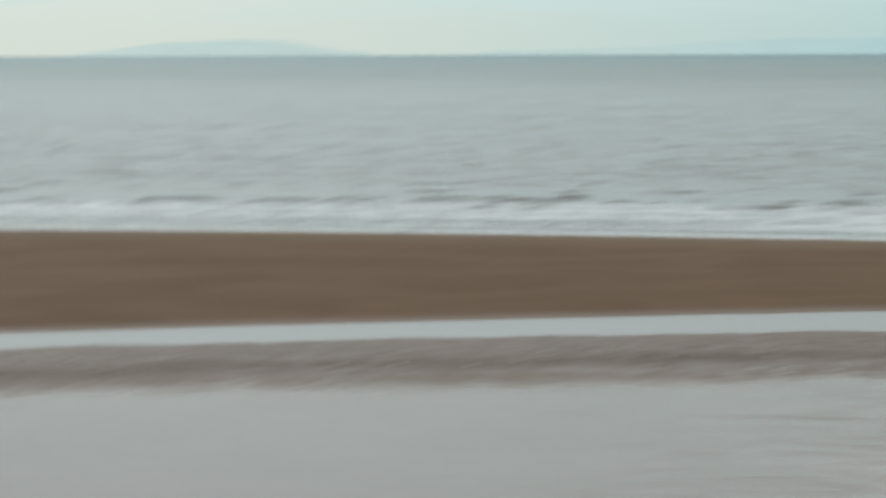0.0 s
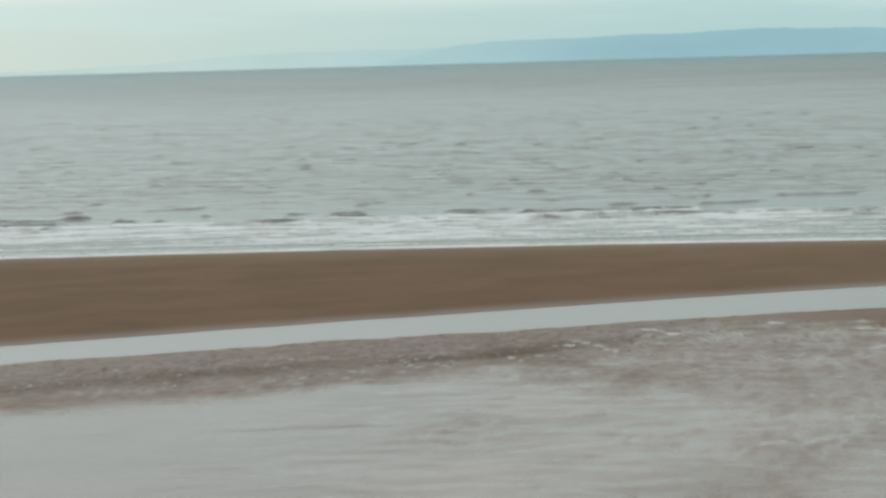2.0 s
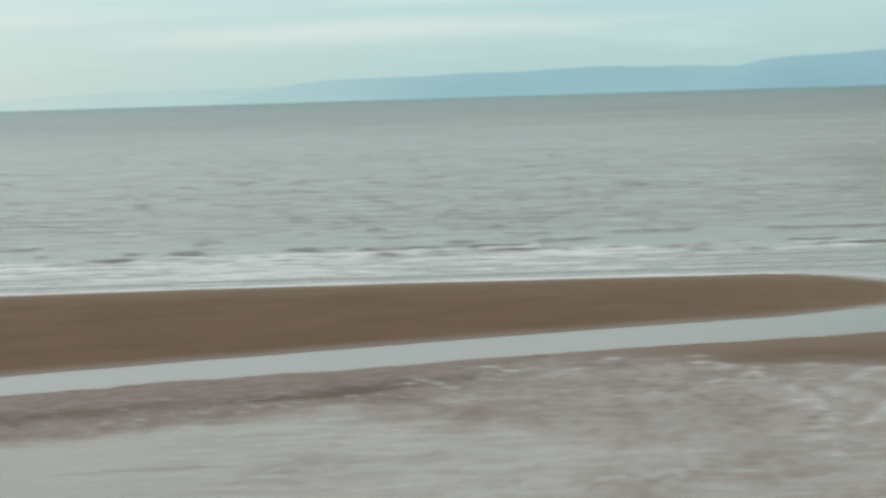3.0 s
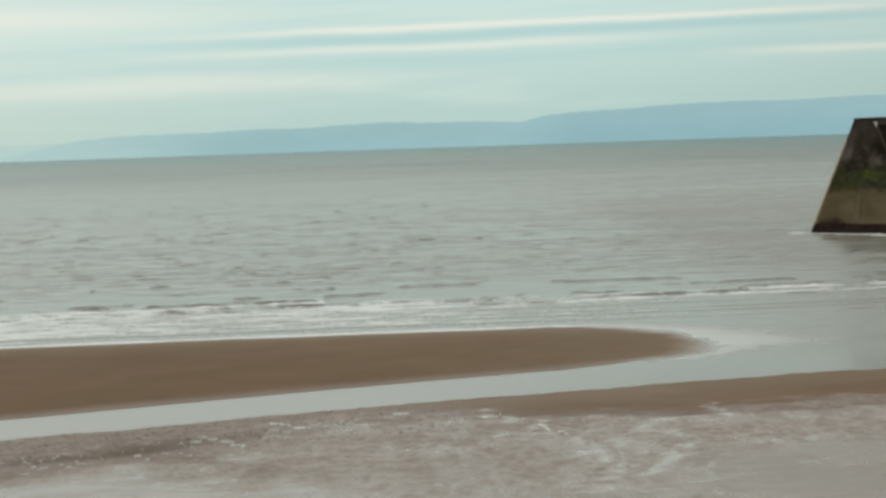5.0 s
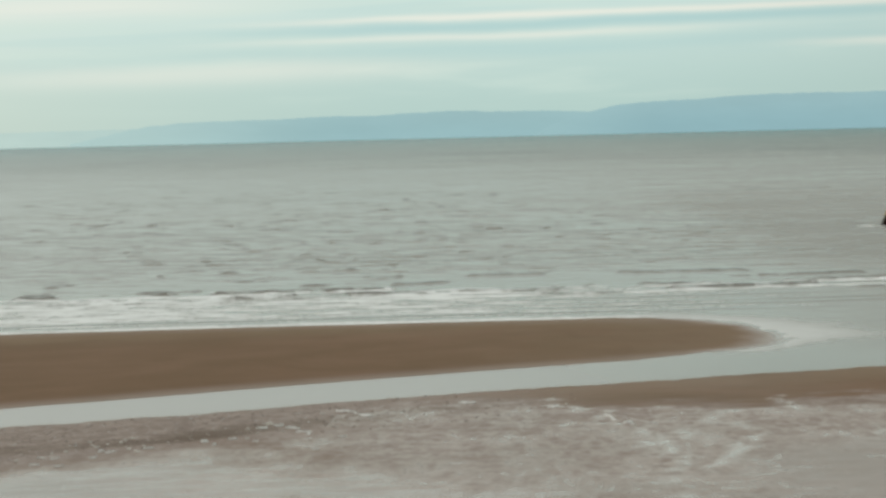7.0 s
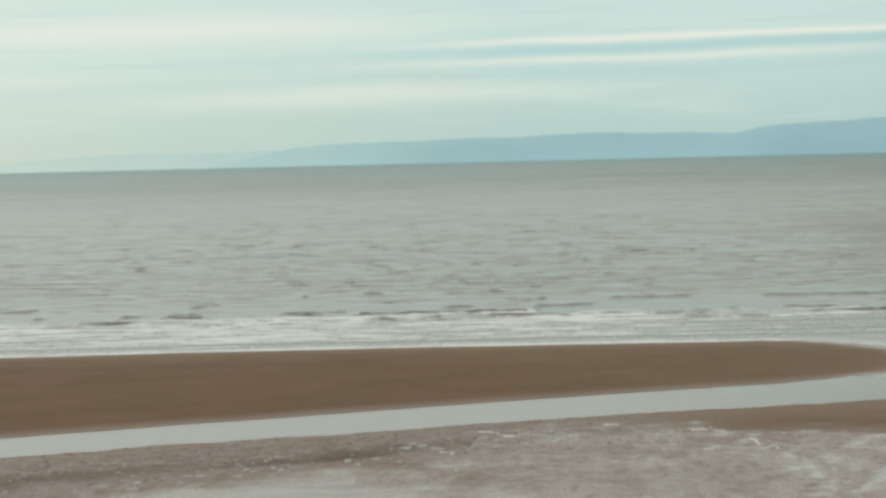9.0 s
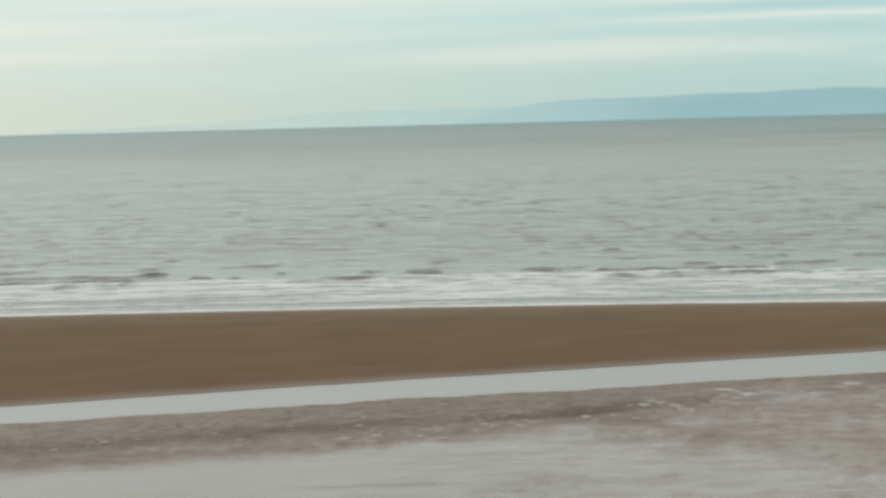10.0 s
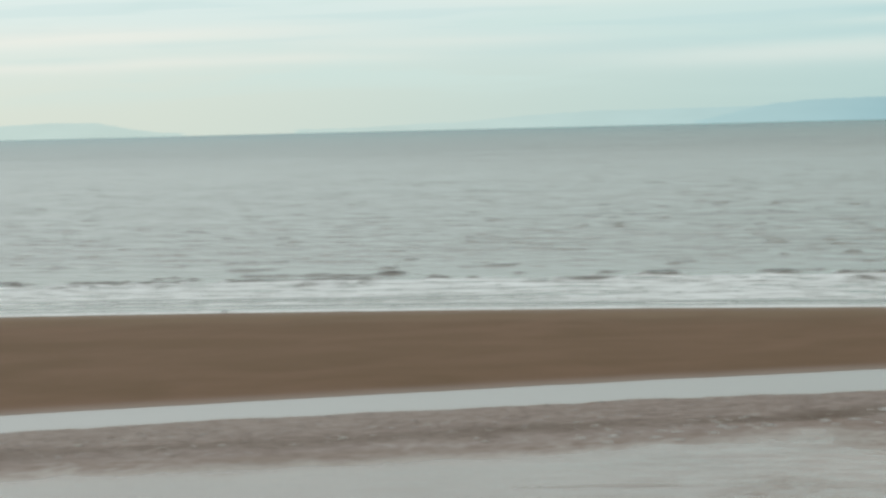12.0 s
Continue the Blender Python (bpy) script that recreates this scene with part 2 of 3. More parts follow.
def concrete_material():
    m, n = material("weathered_concrete")
    at = place(n)
    z = n.add("ShaderNodeSeparateXYZ", Vector=at).outputs[2]
    blot = n.noise(n.scaled(at, 0.5, 0.5, 0.9), 0.9, 5.0, 0.6, 0.4)
    drip = n.noise(n.scaled(at, 0.6, 0.6, 0.55), 0.8, 4.0, 0.6)
    pit = n.noise(at, 9.0, 4.0, 0.7)
    base = n.mix(n.ramp(blot, 0.3, 0.7), (0.090, 0.068, 0.038), (0.130, 0.102, 0.062))
    upper = n.mix(n.ramp(drip, 0.35, 0.65), (0.020, 0.014, 0.010), (0.056, 0.043, 0.033))
    level = n.math("ADD", z, n.math("MULTIPLY_ADD", blot, 2.4, -1.2))
    colour = n.mix(n.ramp(level, 3.5, 4.6), base, upper)
    # a greyer smear of lime under the dark upper face
    lime = n.math("MULTIPLY", n.math("MULTIPLY", n.ramp(level, 5.0, 5.6), n.ramp(level, 7.0, 6.0)), n.ramp(drip, 0.42, 0.60))
    colour = n.mix(n.math("MULTIPLY", lime, 0.7), colour, (0.120, 0.104, 0.088))
    weed = n.math("MULTIPLY", n.math("MULTIPLY", n.ramp(level, 2.9, 3.7), n.ramp(level, 5.6, 4.6)), n.ramp(drip, 0.32, 0.55, 0.35, 1.0))
    colour = n.mix(n.math("MULTIPLY", weed, 0.9), colour, n.mix(n.ramp(drip, 0.4, 0.6), (0.010, 0.009, 0.004), (0.042, 0.043, 0.006)))
    colour = n.mix(n.ramp(level, 0.95, 0.45), colour, (0.030, 0.017, 0.012))
    surface(n, colour, 0.8, bump(n, pit, 0.03, 0.7), 0.08)
    return m


def plain_material(name, dark, light, scale, rough=0.8, relief=0.01, level=0.3):
    m, n = material(name)
    grain = n.noise(place(n), scale, 4.0, 0.65)
    surface(n, n.mix(n.ramp(grain, 0.3, 0.7), dark, light), rough, bump(n, grain, relief, 0.7), level)
    return m


def haze_glow_material(name, land, haze_glow, behind, share, yaw0, yaw1):
    """Distant land: its own dark green under haze painted as a glow; it fades from yaw1 to yaw0."""
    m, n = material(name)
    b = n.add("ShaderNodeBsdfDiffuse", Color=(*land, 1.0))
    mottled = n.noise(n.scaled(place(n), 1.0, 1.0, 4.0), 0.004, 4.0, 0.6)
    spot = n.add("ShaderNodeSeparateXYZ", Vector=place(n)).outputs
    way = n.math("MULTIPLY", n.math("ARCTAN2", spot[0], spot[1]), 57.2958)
    haze_glow = n.mix(n.ramp(way, yaw0, yaw1), behind, haze_glow)
    # painted haze made paler towards the crests, softening their edge
    haze_glow = n.mix(n.ramp(spot[2], 12.0, 85.0, 0.0, 0.22), haze_glow, (0.47, 0.64, 0.64))
    e = n.add("ShaderNodeEmission", Strength=1.0, Color=n.mix(n.ramp(mottled, 0.3, 0.7, 0.0, 0.06), haze_glow, (*land, 1.0)))
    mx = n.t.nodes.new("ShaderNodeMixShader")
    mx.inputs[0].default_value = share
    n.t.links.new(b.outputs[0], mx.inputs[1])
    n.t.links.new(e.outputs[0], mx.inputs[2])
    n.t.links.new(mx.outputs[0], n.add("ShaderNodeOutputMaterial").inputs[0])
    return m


SEA = sea_material()
SAND = sand_material()
CONCRETE = concrete_material()
COPING = plain_material("dark_coping", (0.020, 0.020, 0.022), (0.045, 0.043, 0.042), 3.0)
FOOTING = plain_material("wet_footing", (0.012, 0.006, 0.005), (0.030, 0.018, 0.014), 2.0, 0.8, 0.04, 0.06)
WEED = plain_material("green_weed", (0.012, 0.014, 0.008), (0.045, 0.048, 0.014), 2.0, 0.9, 0.05)
RIB = plain_material("worn_rib", (0.045, 0.036, 0.026), (0.075, 0.062, 0.046), 4.0)
# pale tan that stands in for the bright rim of the pier end
RIM_LIGHT = plain_material("painted_rim", (0.34, 0.26, 0.16), (0.50, 0.40, 0.27), 4.0)
GREEN_WEED = plain_material("bright_weed", (0.030, 0.036, 0.004), (0.085, 0.092, 0.010), 3.0, 0.9, 0.05)
PALE = plain_material("pale_render", (0.35, 0.34, 0.31), (0.55, 0.53, 0.48), 4.0)
FROTH = plain_material("froth", (0.62, 0.61, 0.58), (0.86, 0.85, 0.82), 30.0, 0.6, 0.01)


# ---- the lie of the land ----
def bank_sea_edge(x):
    return 93.4 + 0.0232 * x - 0.00248 * x * x


def bank_inner_edge(x):
    return 74.4 + 0.5045 * x - 0.00282 * x * x


def channel_edge(x):
    return 68.2 + 0.4197 * x - 0.00374 * x * x


def smooth(v, lo, hi):
    t = np.clip((v - lo) / (hi - lo), 0, 1)
    return t * t * (3 - 2 * t)


def wave_field(seed, size, cells, length, spread, slant):
    """A tile of random sea, waves of about that length that run towards -y."""
    rng = np.random.default_rng(seed)
    k = np.fft.fftfreq(cells, size / cells) * 2 * np.pi
    kx, ky = np.meshgrid(k, k)
    kk = np.hypot(kx, ky) + 1e-9
    k0 = 2 * np.pi / length
    turn = np.arctan2(np.abs(kx * math.cos(slant) - ky * math.sin(slant)), np.abs(ky * math.cos(slant) + kx * math.sin(slant)))
    power = np.exp(-1.25 * (k0 / kk) ** 2) * kk ** -3.2 * np.exp(-(turn / spread) ** 2)
    f = np.fft.ifft2(np.fft.fft2(rng.standard_normal((cells, cells))) * np.sqrt(power)).real
    return f / f.std(), size


def sample(field, x, y):
    tile, size = field
    c = tile.shape[0]
    u, v = (x / size * c) % c, (y / size * c) % c
    i, j = np.floor(u).astype(int) % c, np.floor(v).astype(int) % c
    a, b = u - np.floor(u), v - np.floor(v)
    i2, j2 = (i + 1) % c, (j + 1) % c
    return (tile[j, i] * (1 - a) * (1 - b) + tile[j, i2] * a * (1 - b) + tile[j2, i] * (1 - a) * b + tile[j2, i2] * a * b)


CHOP = wave_field(3, 130.0, 520, 5.0, 0.55, 0.10)
SWELL = wave_field(7, 210.0, 420, 11.0, 0.40, 0.06)
BLOTCH = wave_field(11, 170.0, 340, 9.0, 3.0, 0.0)
FINE = wave_field(19, 60.0, 400, 1.6, 3.0, 0.0)


def bank_inside(x, y):
    """Metres inside the sand bank's waterline (negative outside)."""
    edge = 0.25 * sample(BLOTCH, x, y) + 0.06 * sample(FINE, x, y)
    sea, inner = bank_sea_edge(x) - y, (y - bank_inner_edge(x)) * 0.88
    tip = (10.4 - x - ((y - 83.5) / np.where(y > 83.5, 5.2, 2.8)) ** 2) * 0.6
    tip = np.where(x > 2, tip, 20.0)
    seaward = np.minimum(sea, tip) - 0.5 * np.exp(-np.abs(sea - tip) / 0.7)
    m = np.minimum(seaward, inner)
    return m + edge * smooth(x, -2, 8) * 0.6 + 0.12 * edge


def shore_inside(x, y):
    """Metres inside the near beach's waterline (negative outside)."""
    return (channel_edge(x) - y) * 0.9 + 0.16 * sample(BLOTCH, x, y) + 0.05 * sample(FINE, x, y)


def land_height(x, y):
    b, s = bank_inside(x, y), shore_inside(x, y)
    zb = np.where(b > 0, (0.34 - 0.26 * smooth(x, 1, 9)) * (1 - np.exp(-np.maximum(b, 0) / 4.5)), np.maximum(b * 0.035, -3.0))
    zs = np.where(s > 0, 0.10 * (1 - np.exp(-np.maximum(s, 0) / 1.2)) + 0.010 * np.minimum(s, 40), np.maximum(s * 0.05, -3.0))
    z = np.maximum(zb, zs)
    z = z + 0.012 * (1 - 0.85 * smooth(x, -8, -15)) * sample(FINE, x * 0.5, y) * (s > 1.5) * smooth(s, 1.5, 4)
    # the beach climbs behind to the promenade on which the camera stands
    return z + 5.9 * smooth(-y, -24, -2)


def grid_object(name, xs, ys, spread, height, attributes, mat):
    """A sheet over the columns xs and rows ys; spread: rows fan out with y."""
    u, y = np.meshgrid(xs, ys)
    x = u * spread(y)
    z = height(x, y)
    rows, cols = x.shape
    co = np.stack([x, y, z], -1).reshape(-1, 3)
    idx = np.arange(rows * cols).reshape(rows, cols)
    quads = np.stack([idx[:-1, :-1], idx[:-1, 1:], idx[1:, 1:], idx[1:, :-1]], -1).reshape(-1, 4)
    me = bpy.data.meshes.new(name)
    me.vertices.add(len(co))
    me.vertices.foreach_set("co", co.ravel())
    me.loops.add(quads.size)
    me.loops.foreach_set("vertex_index", quads.ravel())
    me.polygons.add(len(quads))
    me.polygons.foreach_set("loop_start", np.arange(0, quads.size, 4))
    me.polygons.foreach_set("loop_total", np.full(len(quads), 4))
    me.update(calc_edges=True)
    me.polygons.foreach_set("use_smooth", np.ones(len(quads), bool))
    for key, f in attributes.items():
        at = me.attributes.new(key, "FLOAT", "POINT")
        at.data.foreach_set("value", f(x, y).astype(np.float32).ravel())
    me.materials.append(mat)
    return new(name, me)


def steps(start, end, first, power, scale):
    """Rows from start to end that widen with distance."""
    out = [start]
    while out[-1] < end:
        out.append(out[-1] + first * max(1.0, out[-1] / scale) ** power)
    return np.array(out)


# ---- ground ----
def film_start(x):
    """Metres in from the channel at which the standing film of water begins."""
    return np.interp(x, (-40, -26, -20, -14, -12, -9.8, -8, -5.5, -4, -1.9, 1.2, 4.9, 7.2, 11, 30),
                     (8.6, 8.8, 9.4, 9.7, 9.3, 8.6, 8.2, 10.4, 12.0, 13.6, 15.0, 14.6, 14.0, 14.0, 14.5))


def brown_end(x):
    """Metres in from the channel to which the clean brown strand reaches."""
    return np.interp(x, (-9, -5, 0, 3, 6.6, 10, 12.6, 30), (0.0, 1.0, 3.3, 6.2, 7.4, 8.2, 9.0, 10.5))


def uneven(x, y):
    return 0.55 * sample(BLOTCH, x * 0.8 + 9, y * 1.4) + 0.22 * sample(FINE, x * 0.5, y * 0.5)


def wetness(x, y):
    s, b = shore_inside(x, y), bank_inside(x, y)
    calm = smooth(x, -6, -11)
    u = s + uneven(x, y) * (1 - 0.65 * calm - 0.2 * smooth(x, -11, -17))
    soft = 3.0 + 3.5 * smooth(x, -9, -5) * smooth(x, 6, 4)
    w = smooth(u - film_start(x), -soft, soft) * (1.13 - 0.20 * smooth(x, -5, -1) - 0.15 * smooth(x, 4, 8))
    mottled = (0.68 + 0.09 * smooth(u, 8, 14)) * smooth(u - brown_end(x), -1.2, 2.0) * smooth(x, -9, -5)
    mauve = 0.46 * smooth(u, 6.7, 8.0) * smooth(x, -5, -9)
    fringe = 0.28 * smooth(-np.abs(s), -0.4, 0.0)
    # a broken low ridge of bare sand through the film
    bare = 0.30 * smooth(np.abs(y - 43.9 - 0.28 * x - 4.3 + 0.35 * uneven(x, y)), 0.6, 0.05) * smooth(x, -18, -14) * smooth(x, -3, -6) * smooth(sample(BLOTCH, x * 1.3, 7 + 0 * y), -0.6, 0.6)
    rim = 0.40 * smooth(b, 2.5, 0.0) * smooth(x, -10, 4)
    rim = np.maximum(rim, 0.42 * smooth(bank_sea_edge(x) - y, 5.5, 0.3))
    return np.where(b > -2.0, rim, np.maximum.reduce([w - bare, mottled, mauve, fringe])) - 0.25


def painted_sheen(x, y):
    """Where water lies smooth and unbroken; its sky sheen is painted into the colour."""
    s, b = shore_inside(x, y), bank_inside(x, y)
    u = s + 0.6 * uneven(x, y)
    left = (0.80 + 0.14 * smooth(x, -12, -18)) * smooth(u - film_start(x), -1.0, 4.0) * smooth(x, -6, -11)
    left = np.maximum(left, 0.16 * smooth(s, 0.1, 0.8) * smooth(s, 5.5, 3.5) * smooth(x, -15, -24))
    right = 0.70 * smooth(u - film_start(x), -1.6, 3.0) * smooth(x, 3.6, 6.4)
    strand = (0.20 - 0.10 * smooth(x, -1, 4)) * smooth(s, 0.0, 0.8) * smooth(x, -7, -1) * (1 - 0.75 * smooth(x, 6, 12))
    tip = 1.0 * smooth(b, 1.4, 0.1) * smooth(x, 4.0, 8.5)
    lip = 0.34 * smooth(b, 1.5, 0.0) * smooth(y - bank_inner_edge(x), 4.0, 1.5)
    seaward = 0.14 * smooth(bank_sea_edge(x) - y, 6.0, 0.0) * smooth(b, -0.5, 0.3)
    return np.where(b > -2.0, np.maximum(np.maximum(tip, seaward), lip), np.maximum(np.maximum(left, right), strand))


# courses of the runnels on the mottled sand: metres across and out, point by point
RUNNELS = ((5.9, 57.6, 5.8, 54.6, 4.6, 50.6, 3.9, 49.1, 3.2, 46.5), (4.1, 56.0, 3.8, 54.5, 3.0, 54.2, 3.4, 52.2, 3.6, 49.5, 3.0, 47.0),
           (9.0, 57.1, 8.7, 54.5), (2.1, 60.5, 2.6, 58.0), (7.6, 62.6, 7.6, 59.8), (5.6, 60.3, 5.1, 58.6, 5.9, 57.6), (0.9, 62.7, 1.4, 61.9), (3.1, 57.4, 3.7, 53.6))


def runnel(x, y):
    """How near a runnel lies, 0 to 1."""
    out = np.zeros_like(x)
    wide = 0.30 * np.clip(1 + 0.35 * sample(FINE, x * 0.4 + 3, y * 0.3), 0.3, 2.0)
    px, py = x + 0.18 * sample(FINE, x * 0.3, y * 0.3 + 9), y + 0.5 * sample(FINE, x * 0.3 + 21, y * 0.3)
    for way in RUNNELS:
        for x0, y0, x1, y1 in zip(way[0::2], way[1::2], way[2::2], way[3::2]):
            t = np.clip(((px - x0) * (x1 - x0) + (py - y0) * (y1 - y0)) / ((x1 - x0) ** 2 + (y1 - y0) ** 2), 0, 1)
            away = np.hypot(px - x0 - t * (x1 - x0), (py - y0 - t * (y1 - y0)) * 0.55)
            out = np.maximum(out, smooth(away, wide, 0.25 * wide))
    return out


def pale_sand(x, y):
    """The paler sand colour at the seaward edge and end of the bank, and on the strand."""
    b = bank_inside(x, y)
    strand = 0.8 * smooth(shore_inside(x, y), 0.0, 0.3) * smooth(shore_inside(x, y), 6.0, 1.0) * smooth(x, -2, 4)
    return strand + smooth(b, 0.0, 0.4) * np.maximum(smooth(bank_sea_edge(x) - y + uneven(x, y), 12.0, 0.0), 0.6 * smooth(x, -8, 8))


def shingle(x, y):
    s = shore_inside(x, y)
    return smooth(s, 0.0, 0.4) * smooth(x, 2, -6) * smooth(s - film_start(x), 1.0, -2.0)


def near_beach(x, y):
    u = shore_inside(x, y) + uneven(x, y)
    right = smooth(u - brown_end(x), -1.2, 1.6) * smooth(x, -9, -3)
    left = 0.75 * smooth(u, 6.6, 7.6) * (1 - 0.75 * smooth(x, -12, -18) * smooth(u - film_start(x), -1.0, 2.5))
    return np.maximum(right, left)


def still_film(x, y):
    """Where the film of water lies evenly, with few breaks."""
    return smooth(x, -10.5, -17) + 0 * y


def dark_brown(x, y):
    """The darker brown strip along the foot of the shingle."""
    s = shore_inside(x, y) + 0.35 * uneven(x, y)
    foot = np.interp(x, (-40, -16, -9, -5, 0), (6.2, 5.9, 5.8, 4.5, 4.0))
    amount = np.interp(x, (-40, -22, -14, -11, -7, -4, -1, 1), (0.55, 0.60, 0.58, 0.75, 0.95, 0.90, 0.35, 0.0))
    strip = amount * smooth(s - foot, -1.3, -0.2) * smooth(s - foot, 1.5, 0.5) * (0.70 + 0.30 * smooth(sample(BLOTCH, x * 0.6, y * 0.6), -0.8, 0.6))
    return strip


ground_x = np.concatenate([np.linspace(-4000, -120, 12), np.linspace(-90, -60, 20), np.arange(-59.8, 32, 0.22), np.linspace(32.5, 60, 20), np.linspace(100, 4000, 12)])
ground_y = np.concatenate([np.linspace(-4000, -60, 8), np.linspace(-50, 34, 40), np.arange(34.3, 98, 0.2), steps(98.5, 4900, 1.0, 1.6, 98)])
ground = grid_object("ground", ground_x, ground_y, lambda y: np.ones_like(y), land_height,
                     {"wet": wetness, "grit": shingle, "near": near_beach, "dark_brown": dark_brown, "painted_sheen": painted_sheen, "runnel": runnel, "pale": pale_sand, "still": still_film}, SAND)
tagged(ground, "brown wet sand beach with a low sand bank", "sand", kind="structure")


# ---- sea ----
def offshore(x, y):
    return y - bank_sea_edge(np.clip(x, -120, 6)) - 0.10 * np.maximum(x - 6, 0)


def breakers(x, y):
    """Short steep little breakers in broken lines along the shore, and how much each one foams."""
    d = offshore(x, y)
    z, f = np.zeros_like(x), np.zeros_like(x)
    for k, (at, tall, back, seed) in enumerate(((17.6, 0.20, 1.6, 0.0), (20.4, 0.20, 1.8, 31.0), (14.6, 0.09, 1.2, 57.0), (24.0, 0.14, 1.9, 83.0), (29.0, 0.13, 2.2, 111.0), (22.2, 0.15, 1.4, 143.0), (37.0, 0.12, 2.2, 171.0))):
        wob = 0.7 * sample(SWELL, x * 0.16 + seed, seed * 3.0 + 0 * y) + 0.25 * sample(BLOTCH, x * 0.5 + seed, seed + 0 * y)
        q = d - at - wob
        ragged = sample(FINE, x * 0.55 + seed * 2, seed * 5 + y * 0.5)
        run = sample(BLOTCH, x * 0.65 + 13 * seed, seed * 1.7 + 0 * y) + 0.30 * ragged
        low = (0.25, 0.50, 0.1, 0.80, 0.95, 0.75, 0.95)[k]
        piece = 0.85 * smooth(run, low - 0.05, low + 0.40) * (0.72 + 0.28 * np.clip(ragged, -1.5, 1))
        shape = np.where(q > 0, np.exp(-(q / back) ** 2), np.exp(-(q / 0.22) ** 2))
        z = z + tall * piece * shape * (1 - 0.1 * smooth(x, -4, 6))
        patchy = smooth(sample(SWELL, x * 0.35 + 3 * seed, y * 0.8 + seed), -1.2, 1.0)
        if k in (0, 1):
            f = np.maximum(f, (0.38 + 0.26 * patchy) * smooth(x, -4, 6) * smooth(q, -1.9, -0.8) * smooth(q, 0.1, -0.3) * smooth(run, -0.9, 0.3))
        if k < 2:
            f = np.maximum(f, 0.92 * smooth(x, 2, -4) * smooth(q, -1.7, -0.9) * smooth(q, -0.1, -0.4) * smooth(run, -0.7, 0.4) * (0.55 + 0.45 * patchy))
        if k < 3:
            f = np.maximum(f, (0.70 - 0.20 * smooth(x, -6, 6)) * smooth(q, -3.6, -1.2) * smooth(q, -0.15, -0.8) * (0.45 + 0.55 * patchy))
            f = np.maximum(f, 0.60 * smooth(q, -0.1, 0.2) * smooth(q, 0.9, 0.4) * smooth(run, -0.1, 0.3) * smooth(run, 1.1, 0.7) * (k < 2))
    return z, f


def swash_lines(x, y):
    """Low spent waves that run up the shore one behind the other, 0 to 1."""
    d = offshore(x, y)
    out = np.zeros_like(x)
    for at, seed, gap in ((3.4, 5.0, -0.9), (6.0, 23.0, -0.5), (8.6, 47.0, -0.3), (11.2, 71.0, 0.0)):
        wob = 0.45 * sample(SWELL, x * 0.14 + seed, seed * 2.0 + 0 * y) + 0.12 * sample(BLOTCH, x * 0.5 + seed, seed + 0 * y)
        run = sample(SWELL, x * 0.30 + 7 * seed, seed * 1.3 + 0 * y)
        out = np.maximum(out, np.exp(-((d - at - wob) / 0.40) ** 2) * smooth(run, gap - 0.4, gap + 0.6))
    return out


def sea_height(x, y):
    d = offshore(x, y)
    env = smooth(d, 12, 50) * (1 - 0.9 * smooth(y, 450, 1100))
    h = 0.014 * sample(CHOP, x, y) + 0.018 * sample(SWELL, x, y)
    h = h + 0.012 * np.maximum(sample(CHOP, x * 1.4 + 40, y * 1.2), 0) ** 2
    h = h + 0.08 * np.maximum(sample(CHOP, x * 1.0 + 17, y * 1.0 + 5) - 1.9, 0)
    b, _ = breakers(x, y)
    return h * env + b + 0.035 * swash_lines(x, y)


def stirred_shade(x, y):
    """Shade painted into breaking wave faces and swash lines, with the sand they carry up."""
    return np.maximum(smooth(breakers(x, y)[0], 0.02, 0.09), 0.45 * swash_lines(x, y))


def sea_chop(x, y):
    d = offshore(x, y)
    right = 0.60 * smooth(x, 7, 18) * smooth(y, 74, 82) * smooth(y, 400, 180)
    gusts = 0.60 * smooth(x / y, -0.06, 0.16) * smooth(d, 50, 220)
    right = right + 0.72 * smooth(x, 15, 22) * smooth(y, 82, 115) * smooth(y, 320, 200)
    return np.maximum(0.04 + 0.14 * smooth(d, 1, 10), right) + gusts + 0.24 * smooth(d, 12, 60) + 0.10 * smooth(d, 60, 200) + 0.75 * smooth(d, 150, 700) + 0.35 * smooth(d, 700, 3500)


def sea_foam(x, y):
    d = offshore(x, y)
    b = bank_inside(x, y)
    _, crest = breakers(x, y)
    wash = (0.53 - 0.06 * smooth(x, -18, -6)) * smooth(d, 22.5, 16.0) * smooth(d, 0.8, 3.0)
    lumps = 0.07 * sample(FINE, x * 0.45 + 5, y * 0.8) + 0.05 * sample(BLOTCH, x * 0.6, y * 2.6)
    bars = lumps * smooth(d, 23, 15) * smooth(d, 1, 6) - 0.85 * swash_lines(x, y)
    edge = 0.62 * smooth(d, 3.2, 0.6) * smooth(d, -0.6, 0.0) * smooth(x, 10, 4)
    flecks = 0.52 * smooth(sample(FINE, x * 0.7, y * 0.22), 1.0, 1.9) * smooth(d, 12, 15) * smooth(d, 26, 19)
    fade = 1 - 0.45 * smooth(x, 0, 16)
    crest = np.maximum(crest, flecks)
    f = np.maximum(np.maximum(crest * (1 + 3.0 * lumps), (wash + bars) * fade), edge)
    f = np.where(d < -1.5, 0.0, f)
    # wash at the foot of the pier
    foot = (x - 28.33) * 0.80 + (y - 173.6) * 0.60
    f = np.maximum(f, 0.62 * np.exp(-((x - 27.3) / 1.2) ** 2 - ((y - 173.6) / 3.0) ** 2))
    f = np.maximum(f, 0.66 * smooth(foot, -3.2, -1.2) * smooth(foot, 0.6, 0.2) * smooth(x, 26.8, 29.3) * (x < 70))
    return f


